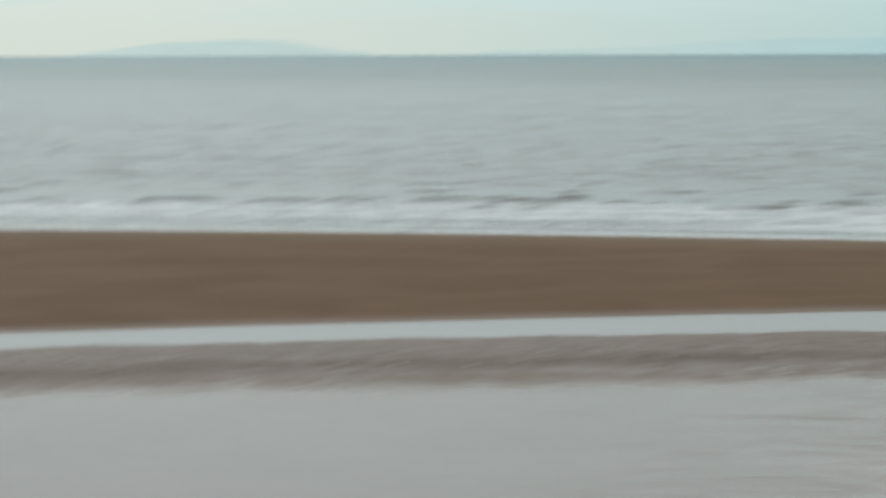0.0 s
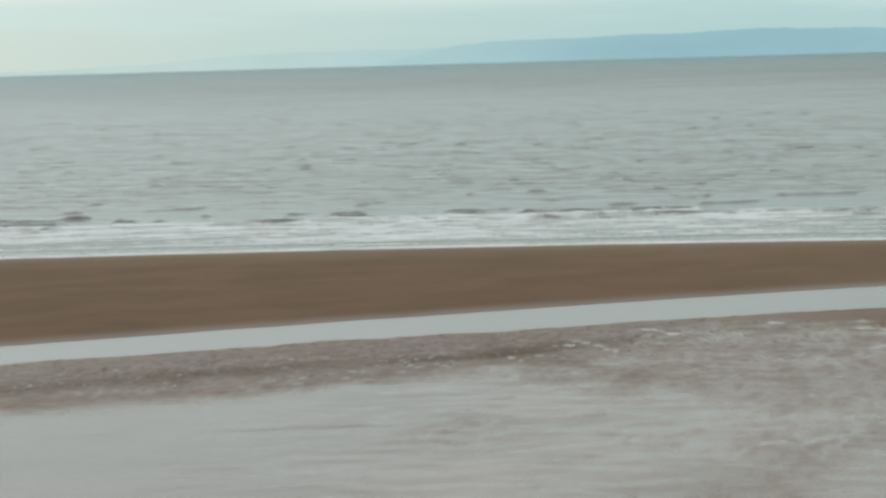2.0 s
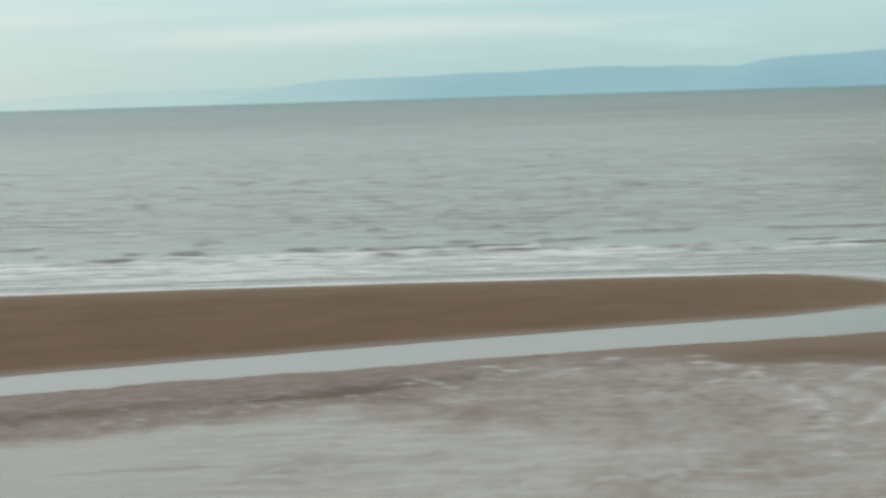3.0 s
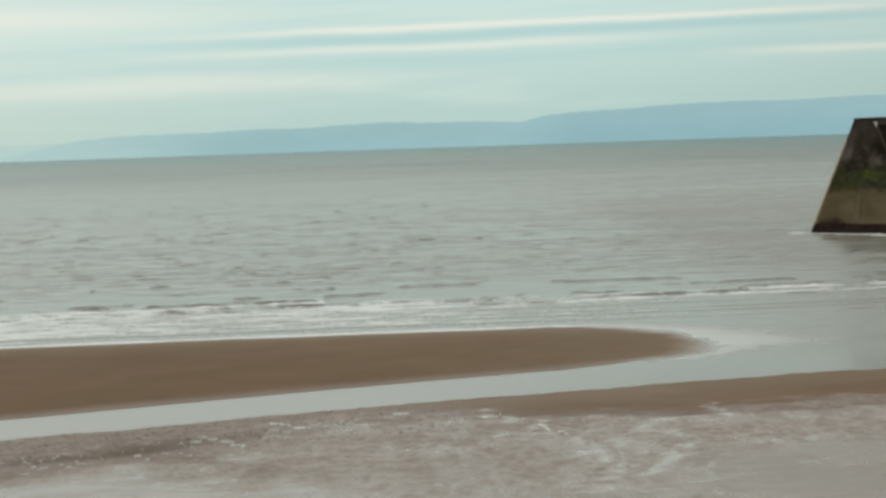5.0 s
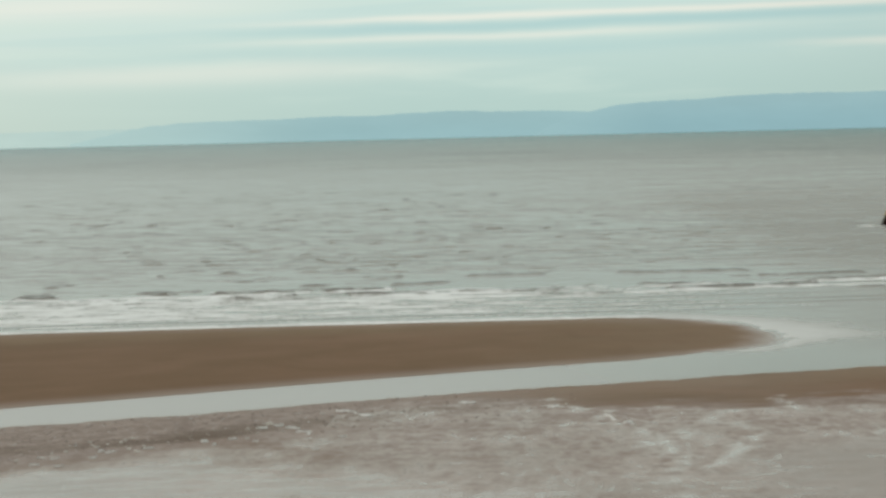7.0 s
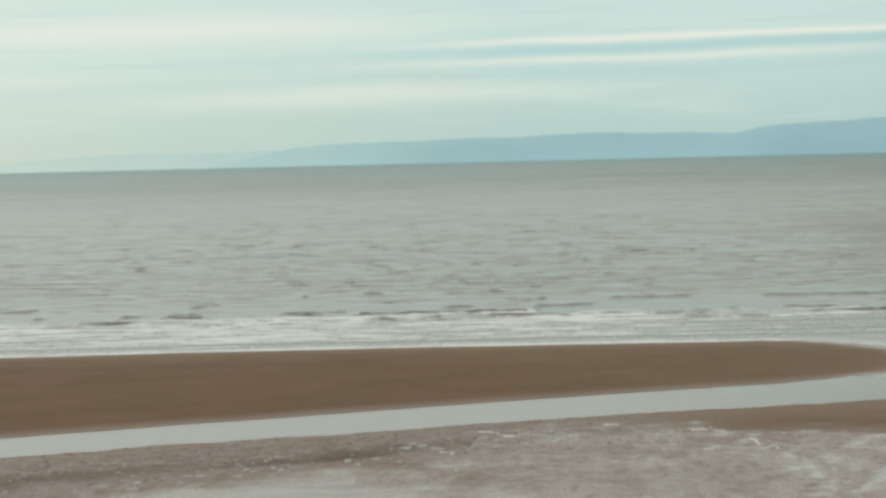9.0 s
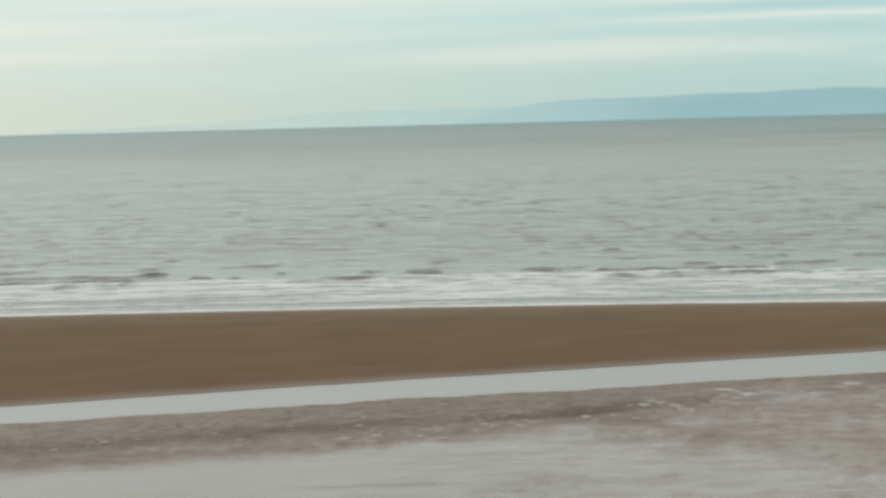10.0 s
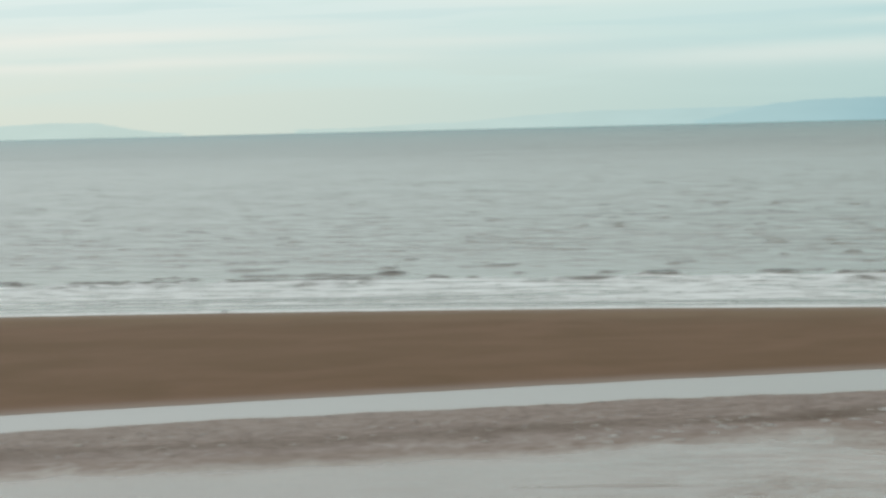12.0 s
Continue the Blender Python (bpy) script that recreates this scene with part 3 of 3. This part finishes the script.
def thin_sheet(x, y):
    """The smooth sheet of pale water that slides round the end of the bank."""
    b = bank_inside(x, y)
    outer = smooth(-b, 2.7, 0.3) * smooth(x, 0, 8) * smooth(y, 81.5, 83.5)
    inner = smooth(-b, 1.1, 0.0) * smooth(x, 6.0, 9.0) * smooth(y, 84.5, 82.0)
    return 0.63 * np.maximum(outer, inner)


fan = np.concatenate([np.linspace(-30, -1.2, 14), np.linspace(-1.0, -0.74, 14), np.linspace(-0.73, 0.30, 470), np.linspace(0.32, 0.7, 14), np.linspace(1.0, 30, 14)])
sea_y = np.concatenate([np.arange(40, 92, 0.5), steps(92.2, 4950, 0.20, 1.55, 110)])
sea = grid_object("sea", fan, sea_y, lambda y: y, sea_height, {"foam": sea_foam, "chop": sea_chop, "stirred_shade": stirred_shade, "sheet": thin_sheet}, SEA)
tagged(sea, "silty grey-brown sea with small breakers and foam", "water", kind="structure")


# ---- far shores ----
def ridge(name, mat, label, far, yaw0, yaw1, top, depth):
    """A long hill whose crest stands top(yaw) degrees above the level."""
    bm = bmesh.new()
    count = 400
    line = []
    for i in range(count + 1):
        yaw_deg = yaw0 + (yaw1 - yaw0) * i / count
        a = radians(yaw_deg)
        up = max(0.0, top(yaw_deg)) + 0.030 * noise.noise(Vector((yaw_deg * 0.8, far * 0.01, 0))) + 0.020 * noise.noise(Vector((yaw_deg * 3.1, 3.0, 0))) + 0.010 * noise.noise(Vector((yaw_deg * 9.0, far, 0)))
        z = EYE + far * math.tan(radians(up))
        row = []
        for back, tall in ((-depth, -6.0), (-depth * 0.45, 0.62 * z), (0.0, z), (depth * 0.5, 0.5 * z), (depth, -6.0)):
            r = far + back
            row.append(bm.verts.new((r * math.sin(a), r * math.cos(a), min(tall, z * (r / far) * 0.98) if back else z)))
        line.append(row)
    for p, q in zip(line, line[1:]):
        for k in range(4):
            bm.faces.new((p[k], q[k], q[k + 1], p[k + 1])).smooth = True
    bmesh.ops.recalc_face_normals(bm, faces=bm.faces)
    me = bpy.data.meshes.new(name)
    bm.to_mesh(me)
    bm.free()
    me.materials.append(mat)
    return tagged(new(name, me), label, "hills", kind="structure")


def curve(*points):
    xs, ys = points[0::2], points[1::2]
    return lambda v: float(np.interp(v, xs, ys))


# glowing backdrop hills: the haze is put into their emission
HAZE_FAINT = haze_glow_material("faint_far_land", (0.06, 0.09, 0.07), (0.470, 0.650, 0.638), (0.570, 0.70, 0.645), 0.98, -20.0, -8.0)
HAZE_ISLAND = haze_glow_material("palest_far_land", (0.06, 0.09, 0.07), (0.575, 0.70, 0.64), (0.60, 0.71, 0.645), 0.99, -32.4, -28.9)
HAZE_MID = haze_glow_material("hazy_hills", (0.05, 0.08, 0.06), (0.320, 0.520, 0.560), (0.450, 0.640, 0.640), 0.97, -11.2, -4.0)
HAZE_NEAR = haze_glow_material("blue_hills", (0.05, 0.08, 0.06), (0.290, 0.490, 0.545), (0.330, 0.530, 0.570), 0.97, 0.6, 4.0)
ridge("backdrop_island", HAZE_ISLAND, "faint pale hazy island on the horizon", 4880, -32.4, -24.9,
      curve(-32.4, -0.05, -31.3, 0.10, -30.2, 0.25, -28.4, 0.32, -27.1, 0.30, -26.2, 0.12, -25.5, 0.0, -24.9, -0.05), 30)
ridge("backdrop_far_hills", HAZE_FAINT, "long faint hazy hills across the water", 4870, -22.0, 4.0,
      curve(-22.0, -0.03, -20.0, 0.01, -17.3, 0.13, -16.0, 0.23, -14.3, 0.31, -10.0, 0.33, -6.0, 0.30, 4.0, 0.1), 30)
ridge("backdrop_hills", HAZE_MID, "long blue hazy hills across the water", 4850, -11.6, 14.0,
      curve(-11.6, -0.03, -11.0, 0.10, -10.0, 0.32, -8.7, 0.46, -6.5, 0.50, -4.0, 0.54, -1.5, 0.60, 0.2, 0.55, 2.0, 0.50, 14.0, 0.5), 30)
ridge("backdrop_near_hills", HAZE_NEAR, "higher blue hazy hills across the water", 4830, 0.4, 22.0,
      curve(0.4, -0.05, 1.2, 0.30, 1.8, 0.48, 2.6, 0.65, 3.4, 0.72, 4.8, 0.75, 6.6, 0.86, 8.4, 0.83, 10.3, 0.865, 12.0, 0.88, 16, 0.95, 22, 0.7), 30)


# ---- the pier ----
def part(name, bm, mat, parent, label=""):
    me = bpy.data.meshes.new(name)
    bmesh.ops.recalc_face_normals(bm, faces=bm.faces)
    bm.to_mesh(me)
    bm.free()
    me.materials.append(mat)
    ob = new(name, me)
    ob.parent = parent
    if label:
        ob["label"] = label
    return ob


def hexa(bm, bottom, top):
    """A solid between two four-cornered rings."""
    v = [bm.verts.new(p) for p in (*bottom, *top)]
    for f in ((3, 2, 1, 0), (4, 5, 6, 7), (0, 1, 5, 4), (1, 2, 6, 5), (2, 3, 7, 6), (3, 0, 4, 7)):
        bm.faces.new([v[i] for i in f])


def pier():
    """Local x runs along the pier from its seaward end, y away from the water side that is seen, z up."""
    p = tagged(new("pier"), "dark weathered concrete pier end standing in the sea", "pier")
    p.matrix_world = Matrix.Translation((28.33, 173.6, 0)) @ Matrix.Rotation(math.atan2(-0.80, 0.60), 4, "Z")
    high, length, wide, lean, end_lean = 8.79, 46.0, 9.0, 1.5, 3.52

    def at(x, z, inset=0.0):
        """A point of the leaning front face."""
        return (x + 0.0, lean * z / high + inset, z)

    def side(z):
        return end_lean * z / high

    # the recess in the upper face: left side leans, right end far along
    r0, r1, rz0, rz1 = 6.0, 16.5, 5.9, 8.35
    bm = bmesh.new()
    # front face, course by course, round the recess
    zs = [-2.0, 0.0, 1.0, 2.2, 3.6, 5.0, rz0, rz1, high]
    xs_full = [None, r0, r1, 26.0, length]
    for z0, z1 in zip(zs, zs[1:]):
        for k in range(4):
            if z0 == rz0 and k == 1:
                continue
            left0 = side(z0) if k == 0 else xs_full[k]
            left1 = side(z1) if k == 0 else xs_full[k]
            right = xs_full[k + 1]
            bm.faces.new([bm.verts.new(q) for q in (at(left0, z0), at(right, z0), at(right, z1), at(left1, z1))])
    deep = 0.55
    ring = [(r0, rz0), (r1, rz0), (r1, rz1), (r0, rz1)]
    # its left cheek slopes in towards the foot
    back_ring = [(r0 + 1.15, rz0 + 0.15), (r1 - 0.5, rz0 + 0.15), (r1 - 0.5, rz1), (r0 + 0.25, rz1)]
    for i in range(4):
        j = (i + 1) % 4
        bm.faces.new([bm.verts.new(q) for q in (at(*ring[i]), at(*ring[j]), at(*back_ring[j], deep), at(*back_ring[i], deep))])
    # the sloping end, the back, the top
    b0, b1 = (side(-2), lean * -2 / high, -2.0), (side(high), lean, high)
    c0, c1 = (side(-2), wide, -2.0), (side(high), wide - lean, high)
    e0, e1 = (length, wide, -2.0), (length, wide - lean, high)
    d0, d1 = (length, lean * -2 / high, -2.0), (length, lean, high)
    for quad in ((c0, b0, b1, c1), (e0, c0, c1, e1), (d0, e0, e1, d1), (b1, d1, e1, c1)):
        bm.faces.new([bm.verts.new(q) for q in quad])
    bmesh.ops.remove_doubles(bm, verts=bm.verts, dist=0.001)
    part("body", bm, CONCRETE, p)
    bm = bmesh.new()
    hexa(bm, [at(*back_ring[0], deep - 0.01), at(*back_ring[1], deep - 0.01), at(*back_ring[1], deep + 0.05), at(*back_ring[0], deep + 0.05)],
         [at(*back_ring[3], deep - 0.01), at(*back_ring[2], deep - 0.01), at(*back_ring[2], deep + 0.05), at(*back_ring[3], deep + 0.05)])
    part("recess_panel", bm, WEED, p, "recess overgrown with dark green weed")
    bm = bmesh.new()
    x0 = side(high)
    hexa(bm, [(x0, lean - 0.14, high), (length, lean - 0.14, high), (length, wide - lean + 0.14, high), (x0, wide - lean + 0.14, high)],
         [(x0 + 0.05, lean - 0.10, high + 0.14), (length, lean - 0.10, high + 0.14), (length, wide - lean + 0.10, high + 0.14), (x0 + 0.05, wide - lean + 0.10, high + 0.14)])
    bmesh.ops.bevel(bm, geom=bm.edges[:], offset=0.03, segments=2, affect="EDGES")
    part("coping", bm, COPING, p, "dark coping")
    # the pale patch and rib beside the recess
    bm = bmesh.new()
    hexa(bm, [at(r0 - 0.20, 8.28, -0.03), at(r0 - 0.02, 8.15, -0.03), at(r0 - 0.02, 8.15, 0.05), at(r0 - 0.20, 8.28, 0.05)],
         [at(r0 - 0.42, 8.60, -0.03), at(r0 - 0.06, 8.60, -0.03), at(r0 - 0.06, 8.60, 0.05), at(r0 - 0.42, 8.60, 0.05)])
    part("repair_patch", bm, PALE, p, "pale patch of mortar")
    bm = bmesh.new()
    hexa(bm, [at(0.05, -0.5, -0.22), at(length, -0.5, -0.22), at(length, -0.5, 0.05), at(0.05, -0.5, 0.05)],
         [at(0.55, 0.75, -0.14), at(length, 0.75, -0.14), at(length, 0.75, 0.05), at(0.55, 0.75, 0.05)])
    bmesh.ops.bevel(bm, geom=bm.edges[:], offset=0.05, segments=2, affect="EDGES")
    part("footing", bm, FOOTING, p, "dark wet footing")
    # the pale worn rib down the cheek of the recess, and a strip painting the end's bright rim
    bm = bmesh.new()
    hexa(bm, [at(r0 + 1.00, rz0 + 0.05, 0.40), at(r0 + 1.16, rz0 + 0.05, 0.40), at(r0 + 1.16, rz0 + 0.05, 0.60), at(r0 + 1.00, rz0 + 0.05, 0.60)],
         [at(r0 - 0.02, 8.10, -0.04), at(r0 + 0.14, 8.10, -0.04), at(r0 + 0.14, 8.10, 0.20), at(r0 - 0.02, 8.10, 0.20)])
    part("rib", bm, RIB, p, "worn grey rib beside the recess")
    bm = bmesh.new()
    hexa(bm, [(side(0.8) - 0.05, lean * 0.8 / high - 0.03, 0.8), (side(0.8) + 0.13, lean * 0.8 / high - 0.03, 0.8), (side(0.8) + 0.13, lean * 0.8 / high + 0.1, 0.8), (side(0.8) - 0.05, lean * 0.8 / high + 0.1, 0.8)],
         [(side(7.2) - 0.05, lean * 7.2 / high - 0.03, 7.2), (side(7.2) + 0.10, lean * 7.2 / high - 0.03, 7.2), (side(7.2) + 0.10, lean * 7.2 / high + 0.1, 7.2), (side(7.2) - 0.05, lean * 7.2 / high + 0.1, 7.2)])
    part("arris", bm, RIM_LIGHT, p, "tan strip painting the bright rim of the pier end")
    # clumps of weed growing on the face
    rng = random.Random(4)
    for mat, mx, mz, sx, sz, many, words in ((GREEN_WEED, 5.7, 4.45, 0.55, 0.17, 260, "yellow-green weed"), (WEED, 5.6, 4.25, 2.0, 0.34, 620, "dark green weed"), (WEED, 7.2, 3.75, 0.9, 0.14, 160, "dark green weed"), (WEED, 8.6, 4.5, 0.7, 0.30, 320, "dark green weed")):
        bm = bmesh.new()
        for _ in range(many):
            x, z = mx + rng.gauss(0, sx), mz + rng.gauss(0, sz)
            x = max(x, side(z) + 0.4)
            size = rng.uniform(0.04, 0.12)
            made = bmesh.ops.create_icosphere(bm, subdivisions=1, radius=size)["verts"]
            for v in made:
                v.co = Vector((v.co.x * 1.5, v.co.y * 0.22, v.co.z)) * rng.uniform(0.75, 1.2) + Vector(at(x, z))
        part("weed", bm, mat, p, words)["kind"] = "stuff"
    # an upright joint between two pours of concrete
    bm = bmesh.new()
    hexa(bm, [at(5.05, 1.0, -0.01), at(5.11, 1.0, -0.01), at(5.11, 1.0, 0.05), at(5.05, 1.0, 0.05)],
         [at(5.05, 3.5, -0.01), at(5.11, 3.5, -0.01), at(5.11, 3.5, 0.05), at(5.05, 3.5, 0.05)])
    part("joint", bm, COPING, p, "dark upright joint")
    return p


pier()


# ---- stones and froth on the near beach ----
def stone_mesh(name, seed, size, flat, mat):
    """A rounded, slightly lopsided stone lying on the sand."""
    rng = random.Random(seed)
    bm = bmesh.new()
    bmesh.ops.create_icosphere(bm, subdivisions=2, radius=1.0)
    shift = Vector((rng.uniform(-9, 9), rng.uniform(-9, 9), rng.uniform(-9, 9)))
    for v in bm.verts:
        v.co *= 1 + 0.35 * noise.noise(v.co * 0.9 + shift)
        v.co = Vector((v.co.x * size, v.co.y * size * 0.75, max(v.co.z, -0.5) * size * flat))
    for f in bm.faces:
        f.smooth = True
    me = bpy.data.meshes.new(name)
    bm.to_mesh(me)
    bm.free()
    me.materials.append(mat)
    return me


def ground_at(x, y):
    return float(land_height(np.array([[x]]), np.array([[y]]))[0, 0])


PALE_STONE = plain_material("pale_stone", (0.46, 0.42, 0.37), (0.72, 0.68, 0.62), 14.0, 0.6)
pale_shapes = [stone_mesh("pale_stone", k, 1.0, 0.55, PALE_STONE) for k in range(4)]
# where the pale stones lie: metres across, metres out, size
PALE_AT = ((-7.0, 59.8, 0.10), (-7.5, 58.9, 0.07), (-10.5, 57.0, 0.07), (-11.2, 56.1, 0.06), (-10.4, 57.5, 0.06), (-9.8, 54.7, 0.08),
           (-9.8, 55.8, 0.06), (-18.5, 54.5, 0.08), (-16.0, 51.5, 0.07), (-14.0, 54.7, 0.08), (-13.5, 54.1, 0.06), (-12.6, 53.6, 0.06),
           (-19.8, 51.6, 0.09), (-14.3, 56.5, 0.06), (-10.1, 55.3, 0.07), (1.2, 62.8, 0.07), (-11.4, 56.9, 0.06))
for k, (x, y, size) in enumerate(PALE_AT):
    ob = new("pale_stone", pale_shapes[k % 4])
    ob.matrix_world = Matrix.LocRotScale((x, y, ground_at(x, y) + size * 0.18), Euler((0, 0, 2.4 * k)), (size,) * 3)
    tagged(ob, "small pale stone lying on wet brown shingle", "stone", "pale stones on the beach")


# many more, strewn along the foot of the shingle
stone_rng = random.Random(12)
for k in range(60):
    x = stone_rng.uniform(-27.0, -5.0)
    y = float(channel_edge(x)) - stone_rng.gauss(7.2, 0.9)
    size = 0.022 + 0.05 * stone_rng.random() ** 2
    ob = new("pale_stone", pale_shapes[k % 4])
    ob.matrix_world = Matrix.LocRotScale((x, y, ground_at(x, y) + size * 0.18), Euler((0, 0, 1.7 * k)), (size,) * 3)
    tagged(ob, "small pale stone lying on wet brown shingle", "stone", "pale stones on the beach")
# stone-shaped lump standing in for a probable bird at the waterline
BIRD_DARK = plain_material("dark_bird_lump", (0.040, 0.040, 0.038), (0.090, 0.085, 0.078), 20.0, 0.45)
bird_stand_in = new("bird_stand_in", stone_mesh("bird_stand_in", 9, 0.075, 1.0, BIRD_DARK))
bird_stand_in.location = (-39.5, 88.75, ground_at(-39.5, 88.75) + 0.06)
tagged(bird_stand_in, "small dark lump standing in for a bird at the foamy water's edge", "stone")


def froth_streak(x0, y0, x1, y1, width, seed):
    """A thin broken ridge of froth left on the sand."""
    rng = random.Random(seed)
    bm = bmesh.new()
    count = 26
    way = Vector((x1 - x0, y1 - y0, 0))
    across = Vector((-way.y, way.x, 0)).normalized()
    ox, oy = 0.5 * (x0 + x1), 0.5 * (y0 + y1)
    base = ground_at(ox, oy)
    rows = []
    for i in range(count + 1):
        t = i / count
        wide = width * min(1.0, max(0.02, 0.45 + 1.6 * noise.noise(Vector((t * 7 + seed, 0.3, 0))))) * math.sin(math.pi * min(max(t, 0.03), 0.97)) ** 0.5
        mid = way * (t - 0.5) + across * 0.25 * noise.noise(Vector((t * 4, seed, 1.0)))
        row = []
        for k in range(7):
            u = k / 3 - 1
            p = mid + across * (u * wide)
            z = ground_at(ox + p.x, oy + p.y) - base
            row.append(bm.verts.new((p.x, p.y, z - 0.01 + 0.05 * (1 - u * u) * (0.6 + rng.random() * 0.5))))
        rows.append(row)
    for a_row, b_row in zip(rows, rows[1:]):
        for k in range(6):
            bm.faces.new((a_row[k], b_row[k], b_row[k + 1], a_row[k + 1])).smooth = True
    me = bpy.data.meshes.new("froth_streak")
    bm.to_mesh(me)
    bm.free()
    me.materials.append(FROTH)
    ob = new("froth_streak", me)
    ob.location = (ox, oy, base)
    tagged(ob, "thin white streak of froth on wet sand", "foam", "froth streaks on the beach")


for k, (x0, y0, x1, y1, width) in enumerate(((-1.92, 64.2, -1.50, 63.9, 0.17), (-5.40, 62.8, -4.75, 62.0, 0.07), (-4.72, 61.8, -4.28, 61.5, 0.20), (-6.80, 59.55, -6.62, 59.4, 0.12),
                                             (-6.45, 59.1, -6.15, 58.6, 0.05), (-6.06, 58.3, -5.60, 57.4, 0.09), (2.20, 60.2, 2.45, 58.9, 0.09), (2.75, 58.6, 2.95, 57.9, 0.07),
                                             (0.55, 62.6, 1.10, 62.2, 0.09), (-7.25, 59.2, -7.00, 58.9, 0.09))):
    froth_streak(x0, y0, x1, y1, width, k * 3.7 + 1)
# flecks of froth along the edge of the film of water
fleck_rng = random.Random(31)
for k in range(18):
    x0 = fleck_rng.uniform(-14.0, -4.5)
    y0 = float(channel_edge(x0)) - float(film_start(x0)) / 0.9 + fleck_rng.gauss(0.9, 0.7)
    froth_streak(x0, y0, x0 + fleck_rng.uniform(0.08, 0.26), y0 - fleck_rng.uniform(-0.1, 0.3), fleck_rng.uniform(0.02, 0.05), k * 2.3 + 60)


def pebbles():
    """The loose shingle along the channel, far too many stones to count."""
    rng = np.random.default_rng(5)
    bm = bmesh.new()
    bmesh.ops.create_icosphere(bm, subdivisions=1, radius=1.0)
    ball = np.array([v.co[:] for v in bm.verts])
    faces = np.array([[v.index for v in f.verts] for f in bm.faces])
    bm.free()
    want = 9000
    x = rng.uniform(-40, 4, want * 3)
    y = rng.uniform(42, 70, want * 3)
    s = shore_inside(x[None], y[None])[0]
    thick = np.clip(1 - np.abs(s / 7.6 - 0.55) * 1.4, 0, 1) * smooth(x, 3, -8)
    keep = (s > 0.25) & (s < 8.2) & (rng.random(len(x)) < thick)
    x, y = x[keep][:want], y[keep][:want]
    z = land_height(x[None], y[None])[0]
    size = 0.018 + 0.042 * rng.random(len(x)) ** 3
    turn = rng.uniform(0, 6.28, len(x))
    verts, polys = [], []
    warp = 1 + 0.25 * rng.standard_normal((len(x), len(ball)))
    p = ball[None] * warp[..., None] * size[:, None, None] * np.array([1.0, 0.7, 0.34])
    c, n = np.cos(turn)[:, None], np.sin(turn)[:, None]
    verts = np.stack([p[..., 0] * c - p[..., 1] * n + x[:, None], p[..., 0] * n + p[..., 1] * c + y[:, None], p[..., 2] + z[:, None] + 0.2 * size[:, None]], -1)
    polys = faces[None] + (np.arange(len(x)) * len(ball))[:, None, None]
    me = bpy.data.meshes.new("pebbles")
    me.from_pydata(verts.reshape(-1, 3).tolist(), [], polys.reshape(-1, 3).tolist())
    me.polygons.foreach_set("use_smooth", np.ones(len(me.polygons), bool))
    m, n = material("mixed_pebbles")
    pick = n.add("ShaderNodeNewGeometry").outputs["Random Per Island"]
    grain = n.noise(place(n), 40.0, 3.0)
    tone = n.mix(n.ramp(pick, 0.0, 0.85), (0.26, 0.205, 0.175), (0.45, 0.38, 0.335))
    tone = n.mix(n.ramp(pick, 0.72, 0.95, 0.0, 0.9), tone, (0.64, 0.61, 0.57))
    surface(n, n.mix(n.math("MULTIPLY", grain, 0.25), tone, (0.12, 0.10, 0.09)), 0.55, None, 0.4)
    me.materials.append(m)
    tagged(new("pebbles", me), "loose brown and grey pebbles on damp sand", "pebbles", kind="stuff")


pebbles()
